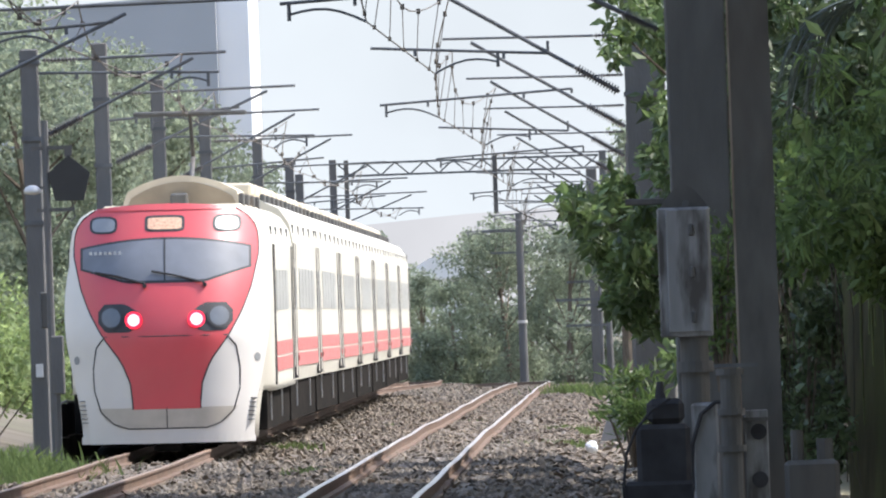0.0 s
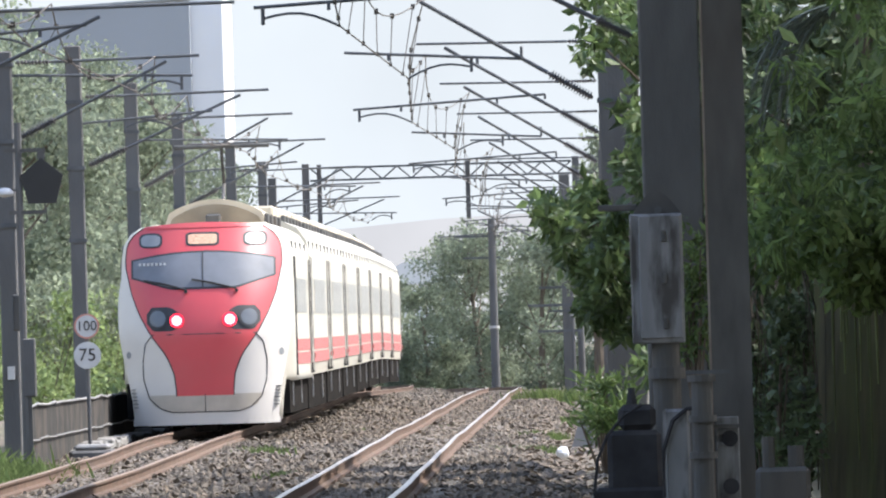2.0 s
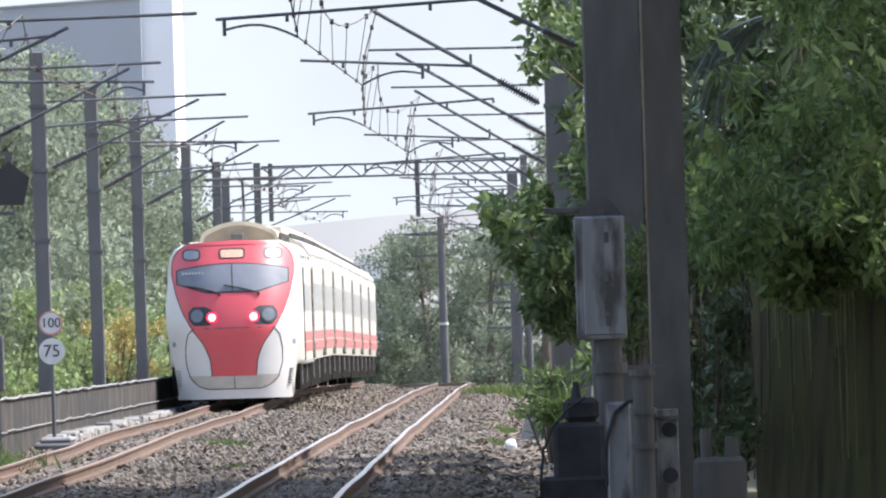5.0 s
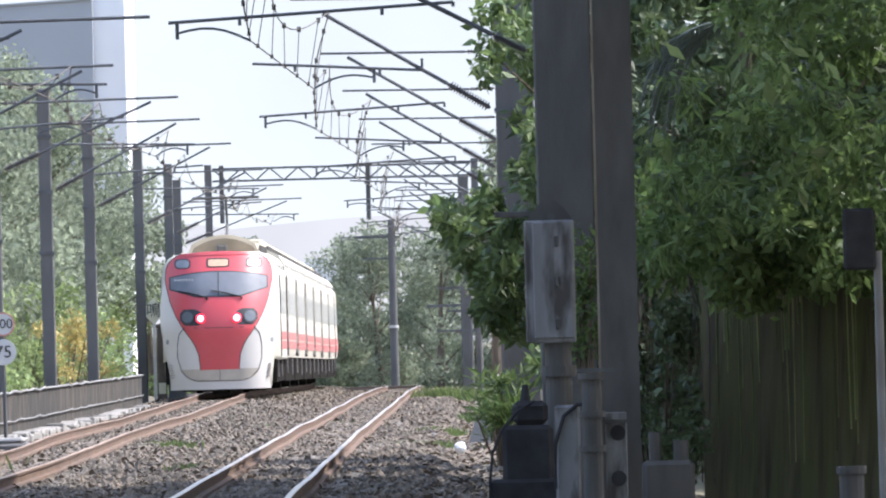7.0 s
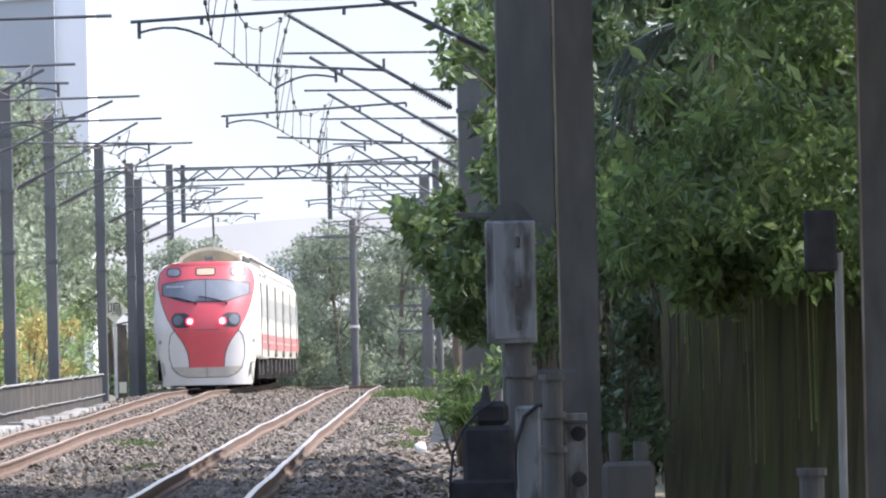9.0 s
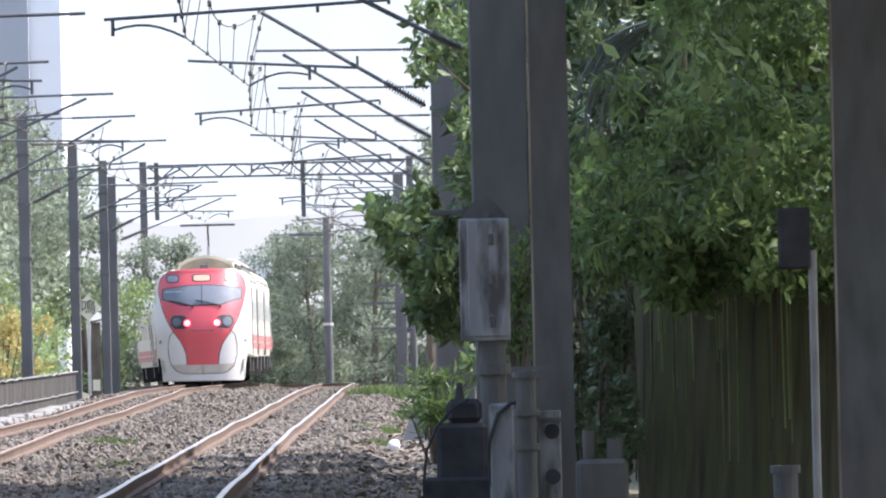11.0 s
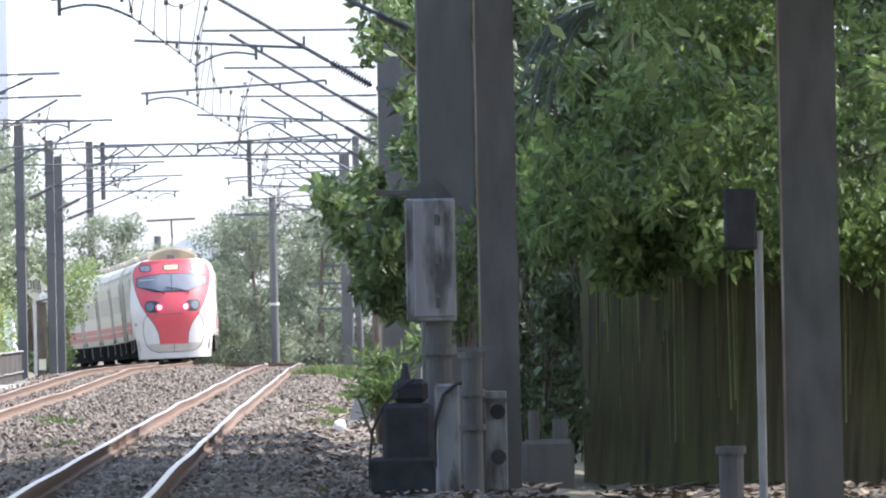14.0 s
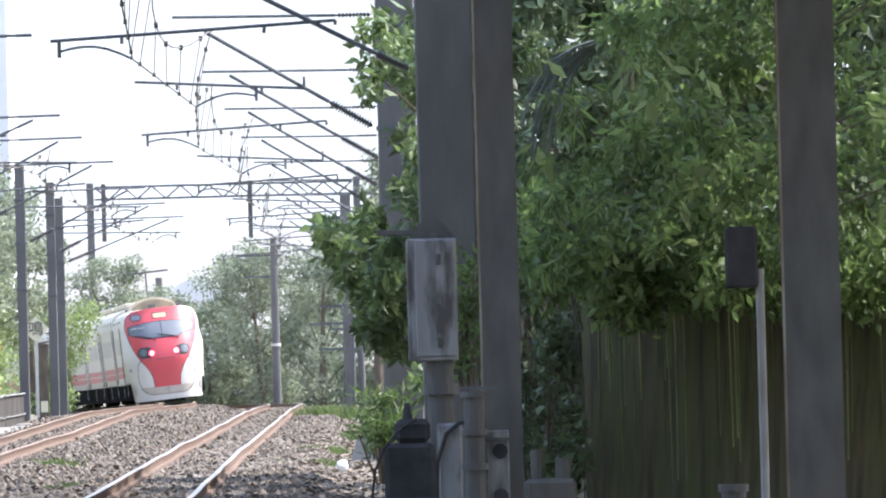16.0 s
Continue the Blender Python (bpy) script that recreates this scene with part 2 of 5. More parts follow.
def curve_through(table, v):
    """A smooth curve through a short table."""
    if v <= table[0][0]:
        return table[0][1]
    n = len(table)
    for i in range(n - 1):
        (a, p), (b, q) = table[i], table[i + 1]
        if v <= b:
            break
    (o, m), (e, r) = table[max(0, i - 1)], table[min(n - 1, i + 2)]
    h = b - a
    t = min(1.0, (v - a) / h)
    m0, m1 = (q - m) / (b - o) * h, (r - p) / (e - a) * h
    return (2 * t ** 3 - 3 * t * t + 1) * p + (t ** 3 - 2 * t * t + t) * m0 + (3 * t * t - 2 * t ** 3) * q + (t ** 3 - t * t) * m1


LEFT = [(115, -5.56), (160, -5.66), (182, -5.71), (200, -5.68), (230, -5.58), (272, -5.48), (320, -5.40), (337, -5.345), (378, -5.20), (400, -5.11), (420, -5.05), (435, -5.13), (444, -5.36), (452, -5.70), (480, -6.9), (520, -9.4), (580, -15.0), (660, -25.0)]
LEVEL = [(110, 0.0), (182, -0.02), (200, 0.035), (230, 0.055), (272, 0.11), (310, 0.16), (337, 0.10), (378, -0.01), (406, -0.085), (435, -0.13), (452, -0.2), (520, -0.6), (660, -1.5)]
RIGHT = [(115, 3.50), (140, 3.60), (186, 3.76), (232, 3.78), (325, 3.82), (427, 3.68), (660, 3.7)]


def left_line(y):
    return curve_through(LEFT, y)


def right_line(y):
    return left_line(y) + curve_through(RIGHT, y)


def level(y):
    """Height of the line's profile; the far end falls away."""
    return -1.25e-5 * max(0.0, min(y, 640) - 280) ** 2


def level_left(y):
    return curve_through(LEVEL, y)


# ---- ground and tracks ----
def ground():
    ys = [-400, -50, 40, 90] + [110 + 10 * i for i in range(60)] + [800, 1100, 1600, 2500, 4000]
    xs = [-2500, -400, -120, -60, -40, -28, -20, -15, -12, -10, -9, -8.3, -7.4, 0.3, 1.2, 2.4, 4, 7, 12, 30, 120, 500, 2500]
    verts, faces = [], []
    for y in ys:
        bend = left_line(min(y, 640)) + 5.0 if 420 < y < 1200 else 0.0
        for x in xs:
            z = -0.62 + level(min(y, 640))
            if x < -8.3:
                z += min(3.4, 0.26 * (-8.3 - x)) if y > 215 else min(1.2, 0.1 * (-8.3 - x))
            if x > 0.8:
                z += (0.06 if x < 2.5 else -0.08) if y < 165 else 0.28 if y < 200 else 0.3 + min(2.0, 0.12 * max(0.0, x - 3))
            z += 0.05 * noise.noise((x * 0.7, y * 0.3, 0))
            verts.append((x + bend, y, z))
    n = len(xs)
    for j in range(len(ys) - 1):
        for i in range(n - 1):
            a = j * n + i
            faces.append((a, a + 1, a + n + 1, a + n))
    tagged(mesh_of("ground", verts, faces, "soil", smooth=True), "dusty brown earth with patches of weeds beside the railway", "ground", kind="structure")


def ballast_height(x, y):
    """Top of the ballast across the line at (x, y)."""
    a, b = left_line(y), right_line(y)
    lo, hi = a - 1.75, b + 1.75
    z = -0.2
    if x < lo:
        z -= 0.55 * (lo - x)
    if x > hi:
        z -= 0.5 * (x - hi)
    mid = (a + b) / 2
    z -= 0.07 * max(0.0, 1 - abs(x - mid) / 0.7)
    z += level(y) + (level_left(y) - level(y)) * smooth((mid + 0.6 - x) / 1.2)
    return z + 0.035 * noise.noise((x * 1.3, y * 0.6, 3.0)) + 0.02 * noise.noise((x * 4, y * 2, 7.0))


def ballast():
    ys = [-60, -30, 0, 30, 60, 80, 95] + [105 + 1.5 * i for i in range(150)] + [332 + 6 * i for i in range(60)]
    verts, faces, n = [], [], 41
    for y in ys:
        a, b = left_line(y) - 2.55, right_line(y) + 2.6
        for i in range(n):
            x = a + (b - a) * i / (n - 1)
            verts.append((x, y, ballast_height(x, y)))
    for j in range(len(ys) - 1):
        for i in range(n - 1):
            k = j * n + i
            faces.append((k, k + 1, k + n + 1, k + n))
    tagged(mesh_of("ballast_bed", verts, faces, "bed", smooth=True), "brown-grey railway ballast bed under both tracks", "ballast", kind="structure")
    rng = np.random.default_rng(5)
    shape = np.array([(1, 0, 0), (-0.9, 0.1, 0), (0, 1, 0.1), (0.1, -1, 0), (0.1, 0.1, 0.8), (0, 0, -0.6)])
    tri = [(0, 2, 4), (2, 1, 4), (1, 3, 4), (3, 0, 4), (2, 0, 5), (1, 2, 5), (3, 1, 5), (0, 3, 5)]
    vs, fs = [], []
    count = 46000
    for i in range(count):
        y = 104 + 340 * rng.random() ** 1.7
        a, b = left_line(y), right_line(y)
        x = a - 2.5 + (b - a + 5.0) * rng.random()
        if min(abs(abs(x - a) - 0.535), abs(abs(x - b) - 0.535)) < 0.07:
            continue
        r = 0.028 + 0.034 * rng.random() + 0.00006 * (y - 104)
        t = rng.random() * 6.3
        c, s = math.cos(t) * r, math.sin(t) * r
        tilt = rng.normal(0, 0.5, 2)
        z = ballast_height(x, y) + 0.3 * r
        o = len(vs)
        for p in shape:
            px, py = p[0] * c - p[1] * s, p[0] * s + p[1] * c
            vs.append((x + px, y + py, z + p[2] * r + tilt[0] * px + tilt[1] * py))
        fs.extend([(o + q, o + w, o + e) for q, w, e in tri])
    tagged(mesh_of("ballast_stones", vs, fs, "stone"), "broken brown and grey ballast stones, rust stained", "ballast", kind="stuff")


def rail(line, off, parent, level):
    """A flat-bottomed rail along the line, with its polished head as a part."""
    ys = [-60 + 15 * i for i in range(8)] + [60 + 4 * i for i in range(100)] + [460 + 8 * i for i in range(24)]
    prof = [(-0.065, -0.165), (0.065, -0.165), (0.065, -0.13), (0.012, -0.115), (0.012, -0.04), (0.034, -0.03), (0.034, -0.004), (-0.034, -0.004), (-0.034, -0.03), (-0.012, -0.04), (-0.012, -0.115), (-0.065, -0.13)]
    head = [(-0.033, -0.012), (0.033, -0.012), (0.031, 0.0), (-0.031, 0.0)]
    made = parent
    for name, pr, mat in (("rail", prof, "rail_side"), ("rail_head", head, "rail_top" if line is right_line else "rail_worn")):
        verts, faces, n = [], [], len(pr)
        for y in ys:
            wob = 0.02 * noise.noise((y * 0.055, off * 3 + line(0), 1.0))
            wz = 0.026 * noise.noise((y * 0.06, off * 5 + line(0), 9.0))
            for x, z in pr:
                verts.append((line(y) + off + wob + x, y, z + wz + level(y)))
        for j in range(len(ys) - 1):
            for i in range(n):
                faces.append((j * n + i, j * n + (i + 1) % n, (j + 1) * n + (i + 1) % n, (j + 1) * n + i))
        faces.append(tuple(range(n)))
        made = mesh_of(name, verts, faces, mat, made, "rusty brown rail" if name == "rail" else "shiny worn rail head")


def tracks():
    sl = None
    for name, line, lev in (("railway_track", left_line, level_left), ("railway_track", right_line, level)):
        tr = thing(name, "rusty narrow-gauge railway track on concrete sleepers in ballast", "railway track", group="tracks", kind="structure")
        for off in (-0.565, 0.565):
            rail(line, off, tr, lev)
        for i in range(150):
            y = 104 + 0.72 * i + (i * i) * 0.004
            if sl is None:
                bm = box((-1.0, -0.12, -0.31), (1.0, 0.12, -0.165), 0.02)
                sl = part("sleeper", bm, "sleeper", tr)
                ob = sl
            else:
                ob = new("sleeper", sl.data)
                ob.parent = tr
            ob.location = (line(y), y, lev(y))


# ---- overhead line ----
MASTS = [113, 145, 174, 208, 240, 272, 308, 341, 374, 408, 440, 470]
MASTS_LEFT = [120, 150, 177.5, 205, 234, 264, 306, 338, 372]
CONTACT = 4.97


def stagger(i):
    return -0.15 if i % 2 else 0.25


def add_insulator(bm, a, b, r=0.06, n=8):
    """A ribbed porcelain rod between two points, turned in one piece."""
    a, b = Vector(a), Vector(b)
    q = (b - a).to_track_quat('Z', 'Y')
    L, sides, rings = (b - a).length, 12, []
    prof = [(0.0, 0.02), (0.02, 0.38)]
    for k in range(n):
        e = 0.05 + 0.9 * (k + 0.5) / n
        prof += [(e - 0.4 / n, 0.4), (e - 0.1 / n, 1.0), (e + 0.1 / n, 0.95), (e + 0.2 / n, 0.42)]
    prof += [(0.98, 0.38), (1.0, 0.02)]
    for e, s in prof:
        rings.append([bm.verts.new(a + q @ Vector((r * s * math.cos(6.2832 * t / sides), r * s * math.sin(6.2832 * t / sides), L * e))) for t in range(sides)])
    for p, w in zip(rings, rings[1:]):
        for t in range(sides):
            bm.faces.new((p[t], p[(t + 1) % sides], w[(t + 1) % sides], w[t]))


def mast_set(side, i, y):
    """A mast with its cantilever; side 1 reaches towards -x."""
    line = right_line if side > 0 else left_line
    broad = side > 0 and y == 145
    near = 1.47 if broad else 1.12 + (right_line(y) + 1.95) * 0.6
    mx = {145: 1.47, 174: 1.09, 208: 1.25, 240: 1.37, 272: 1.52, 308: 1.68, 341: 1.83, 374: 1.98, 408: 2.1, 440: 1.95, 470: 0.9}[y] if side > 0 else {205: -7.36, 234: -7.41, 264: -7.44, 306: -7.41, 338: -7.37, 372: -7.85}.get(y, -7.30)
    d = -side
    reach = abs(line(y) - mx)
    base = -0.65 + level(y)
    m = thing("catenary_mast", "grey weathered concrete catenary mast with steel bracket" if side < 0 else "dark catenary mast overgrown by leaves, with steel bracket", "catenary mast", (mx, y, base), group="catenary masts")
    u = -base
    w = 0.122 if side < 0 else {145: 0.33, 174: 0.27}.get(y, 0.2)
    top = (5.58 if y == 177.5 else 6.3) if side < 0 else 7.4
    bm = box((-w, -w, 0), (w, w, u + top), 0.02)
    part("post", bm, "concrete" if side < 0 else "dark_concrete", m)
    for z in (4.35, 5.4, 3.2) if side < 0 else () if broad else (4.6, 6.05, 5.1):
        part("clamp", box((-w - 0.02, -w - 0.02, u + z - 0.03), (w + 0.02, w + 0.02, u + z + 0.03)), "steel", m)
    zt, zd = ({150: 5.38, 177.5: 5.42, 205: 5.48}.get(y, 5.62), 4.35) if side < 0 else (6.2, 4.72)
    f = w * d
    L = reach + ({150: 2.2, 205: 1.4}.get(y, 1.1) if side < 0 else 0.05)
    tip = (d * (L - (1.55 if y == 150 else 0.45)), 0, u + zt - 0.04)
    bm = tube((d * (w + 0.55), 0, u + zt), (d * L, 0, u + zt + 0.03), 0.021)
    part("top_tube", bm, "steel", m)
    if side > 0:
        # the stay runs on down to the mast's face
        zd -= (zt - 0.04 - zd) * (mx - near) / (abs(line(y) - near) - 0.6)
    low = {174: 0.14, 150: 0.05}.get(y, 0.0)
    tip = (tip[0], 0, tip[2] - low)
    foot = (f, 0, u + zd - low)
    q = Vector(foot).lerp(Vector(tip), 0.17 if broad else 0.28)
    part("diagonal_tube", tube(q, tip, 0.028 if side > 0 else 0.022), "steel", m)
    for p0, p1, r, n in ((Vector(foot).lerp(Vector(tip), 0.03), q, 0.07, 15), ((f + d * 0.05, 0, u + zt), (d * (w + 0.55), 0, u + zt), 0.04, 9)):
        bm = bmesh.new()
        add_insulator(bm, p0, p1, r, n)
        part("insulator", bm, "insulator", m, "brown ribbed insulator")
    # registration tube, its drop links and the curved steady arm
    cx = d * reach + stagger(i)
    if i % 2 == 0:
        r0, r1 = d * (reach * 0.42), d * (reach + 0.6)
        ends = (u + 5.19, u + 5.34)
        arm0 = d * (reach - 1.1)
    else:
        r0, r1 = d * (reach * 0.36), d * (reach + 1.1)
        ends = (u + 5.36, u + 5.2)
        arm0 = d * (reach + 1.0)
    if side < 0:
        r0, r1 = 0.0, d * (reach + (1.0 if i % 2 == 0 else 0.5))
        arm0 = d * (reach + 0.85) if i % 2 == 0 else d * (reach - 0.9)
        ends = (u + 5.25, u + 5.18) if i % 2 == 0 else (u + 5.05, u + 5.2)
    zr = ends[0] + (ends[1] - ends[0]) * (arm0 - r0) / (r1 - r0)
    bm = tube((r0, 0, ends[0]), (r1, 0, ends[1]), 0.020)
    k = max(0.02, abs(r0) / abs(tip[0]))
    add_tube(bm, (r0, 0, ends[0]), (r0, 0, zd + u + (tip[2] - zd - u) * k), 0.02)
    for g in (0.25, 0.75):
        add_box(bm, (r0 + (r1 - r0) * g - 0.02, -0.02, ends[0] + (ends[1] - ends[0]) * g - 0.09), (r0 + (r1 - r0) * g + 0.02, 0.02, ends[0] + (ends[1] - ends[0]) * g))
    part("registration_tube", bm, "steel", m)
    bm = tube((arm0, 0, zr), (arm0, 0, zr - 0.2), 0.022)
    pts = []
    for s in range(7):
        e = s / 6
        pts.append((arm0 + (cx - arm0) * e, 0, zr - 0.13 + (u + CONTACT - zr + 0.13) * e + 0.1 * math.sin(math.pi * e)))
    add_path(bm, pts, 0.017)
    part("steady_arm", bm, "steel", m)


def catenary_wire(line, side):
    """Contact wire, messenger wire and droppers of one track."""
    wire = thing("overhead_wire", "thin bronze contact and messenger wires with droppers over the track", "overhead wire", group="overhead wires")
    contact, mess = [], []
    drops = bmesh.new()
    clips = bmesh.new()
    zt = 5.45 if side < 0 else 6.05
    at = MASTS if side > 0 else MASTS_LEFT
    for i in range(len(at) - 1):
        y0, y1 = at[i], at[i + 1]
        x0, x1 = line(y0) + stagger(i), line(y1) + stagger(i + 1)
        for s in range(10):
            e = s / 10
            y = y0 + (y1 - y0) * e
            x = x0 + (x1 - x0) * e
            sag = 4 * e * (1 - e)
            zc = CONTACT + level(y)
            zm = zt - 0.55 * sag + level(y)
            contact.append((x, y, zc))
            mess.append((x + 0.25 * (1 - sag), y, zm))
            if s % 2 == 1:
                add_tube(drops, (x, y, zc), mess[-1], 0.006, sides=4)
                add_box(clips, (mess[-1][0] - 0.025, y - 0.03, zm - 0.035), (mess[-1][0] + 0.025, y + 0.03, zm + 0.035))
                add_box(clips, (x - 0.02, y - 0.03, zc - 0.02), (x + 0.02, y + 0.03, zc + 0.03))
    part("contact_wire", add_path(bmesh.new(), contact, 0.009), "wire", wire)
    part("messenger_wire", add_path(bmesh.new(), mess, 0.009), "wire", wire)
    tagged(part("dropper", drops, "wire", wire), kind="stuff")
    tagged(part("clip", clips, "wire", wire), kind="stuff")


def gantry(y, x0, x1, z, posts, drop):
    """A lattice beam across the tracks on two posts, with drop posts under it."""
    g = thing("overhead_gantry", "grey steel lattice gantry spanning the railway tracks", "gantry", (0, y, -0.8 + level(y)), group="gantries")
    u = 0.8 - level(y)
    depth = 0.55
    for zz in (0, depth):
        part("chord", box((x0, -0.05, u + z + zz - 0.045), (x1, 0.05, u + z + zz + 0.045)), "steel", g)
    n = int((x1 - x0) / 0.62)
    for i in range(n):
        a, b = x0 + (x1 - x0) * i / n, x0 + (x1 - x0) * (i + 1) / n
        e = (0, depth) if i % 2 else (depth, 0)
        part("brace", tube((a, 0, u + z + e[0]), (b, 0, u + z + e[1]), 0.034, sides=6), "steel", g)
    for x in posts:
        part("post", box((x - 0.16, -0.16, 0), (x + 0.16, 0.16, u + z + depth + 0.2), 0.02), "concrete", g)
    for x in drop:
        part("drop_post", box((x - 0.1, -0.1, u + z - 1.9), (x + 0.1, 0.1, u + z + depth + 0.15)), "dark_steel", g)


# ---- train ----
def half_width(z):
    """Half the nose's width at a height over the rail."""
    if z < 1.9:
        return 1.2 + 0.245 * smooth((z - 0.15) / 1.75)
    return 1.445 - 0.22 * smooth((z - 1.9) / 1.6) ** 1.3 - 0.24 * max(0.0, (z - 3.12) / 0.38) ** 2


def nose(x, z):
    """How far back the nose's surface lies at (x, z)."""
    a = abs(x) / 1.445
    back = 0.0 + 1.15 * max(0.0, (z - 1.55) / 2.0) ** 1.4 + 0.1 * max(0.0, (0.6 - z)) ** 1.5
    return back + 0.75 * a ** 3.2 + 0.22 * a * a


def drawn(z):
    """The nose's upper part, drawn down towards the brow."""
    return z - 0.10 * smooth((z - 2.3) / 1.2)


def nose_panel(left, right, z0, z1, lift, nx=20, nz=16):
    """A panel on the nose, between two bounds of x that go with z, standing proud by lift."""
    bm = bmesh.new()
    grid = []
    for j in range(nz + 1):
        z = z0 + (z1 - z0) * j / nz
        grid.append([bm.verts.new((x, nose(x, z) - lift, drawn(z))) for x in (left(z) + (right(z) - left(z)) * i / nx for i in range(nx + 1))])
    for p, q in zip(grid, grid[1:]):
        for i in range(nx):
            bm.faces.new((p[i], p[i + 1], q[i + 1], q[i]))
    return bm


def nose_patch(xs, lo, hi, lift, n=6):
    """A panel on the nose, between two bounds of z that go with x."""
    bm = bmesh.new()
    grid = []
    for x in xs:
        grid.append([bm.verts.new((x, nose(x, z) - lift, drawn(z))) for z in (lo(x) + (hi(x) - lo(x)) * j / n for j in range(n + 1))])
    for p, q in zip(grid, grid[1:]):
        for j in range(n):
            bm.faces.new((p[j], q[j], q[j + 1], p[j + 1]))
    return bm


def lerp_table(table, v):
    for (a, p), (b, q) in zip(table, table[1:]):
        if v <= b:
            return p + (q - p) * max(0.0, (v - a)) / (b - a)
    return table[-1][1]


def round_patch(cx, cz, rx, rz, lift, power=2.0, n=28):
    """A rounded lamp or window on the nose."""
    bm = bmesh.new()
    rings = []
    for s in (0.0, 0.5, 1.0):
        ring = []
        for k in range(n):
            t = 2 * math.pi * k / n
            ct, st = math.cos(t), math.sin(t)
            x = cx + s * rx * math.copysign(abs(ct) ** (2 / power), ct)
            z = cz + s * rz * math.copysign(abs(st) ** (2 / power), st)
            ring.append((x, nose(x, z) - lift, drawn(z)))
        rings.append(ring)
    c = bm.verts.new(rings[0][0])
    a = [bm.verts.new(p) for p in rings[1]]
    b = [bm.verts.new(p) for p in rings[2]]
    for k in range(n):
        bm.faces.new((c, a[k], a[(k + 1) % n]))
        bm.faces.new((a[k], b[k], b[(k + 1) % n], a[(k + 1) % n]))
    return bm


def nose_line(pts, lift, r, closed=False):
    pts = [(x, nose(x, z) - lift, drawn(z)) for x, z in pts]
    return add_path(bmesh.new(), pts + pts[:1] if closed else pts, r)


SIDE = [(0.15, 1.42), (0.5, 1.45), (2.95, 1.45), (3.2, 1.40), (3.4, 1.28), (3.5, 1.12)]
RED = [(0.15, 0.47), (0.58, 0.47), (0.62, 0.465), (0.95, 0.50), (1.25, 0.62), (1.6, 0.88), (1.95, 1.07), (2.3, 1.20), (2.8, 1.30), (3.1, 1.285), (3.25, 1.24), (3.35, 1.17), (3.43, 1.08), (3.5, 0.96)]


def body_outline(hw, low, shoulder, crown):
    return [(-hw + 0.05, low), (-hw, low + 0.25), (-hw, shoulder - 0.5), (-hw + 0.05, shoulder - 0.2), (-hw + 0.2, shoulder + 0.02), (-hw + 0.5, shoulder + 0.16), (-0.5, crown), (0.5, crown),
            (hw - 0.5, shoulder + 0.16), (hw - 0.2, shoulder + 0.02), (hw - 0.05, shoulder - 0.2), (hw, shoulder - 0.5), (hw, low + 0.25), (hw - 0.05, low)]


def bogie(parent, y):
    b = part("bogie", box((-1.05, y - 1.5, 0.38), (1.05, y + 1.5, 0.72), 0.05), "underframe", parent)
    for dy in (-1.05, 1.05):
        for x in (-0.565, 0.565):
            part("wheel", tube((x - 0.06, y + dy, 0.43), (x + 0.06, y + dy, 0.43), 0.43, sides=24), "underframe", b)
        part("axle_box", box((-1.2, y + dy - 0.2, 0.3), (1.2, y + dy + 0.2, 0.62), 0.04), "underframe", b)


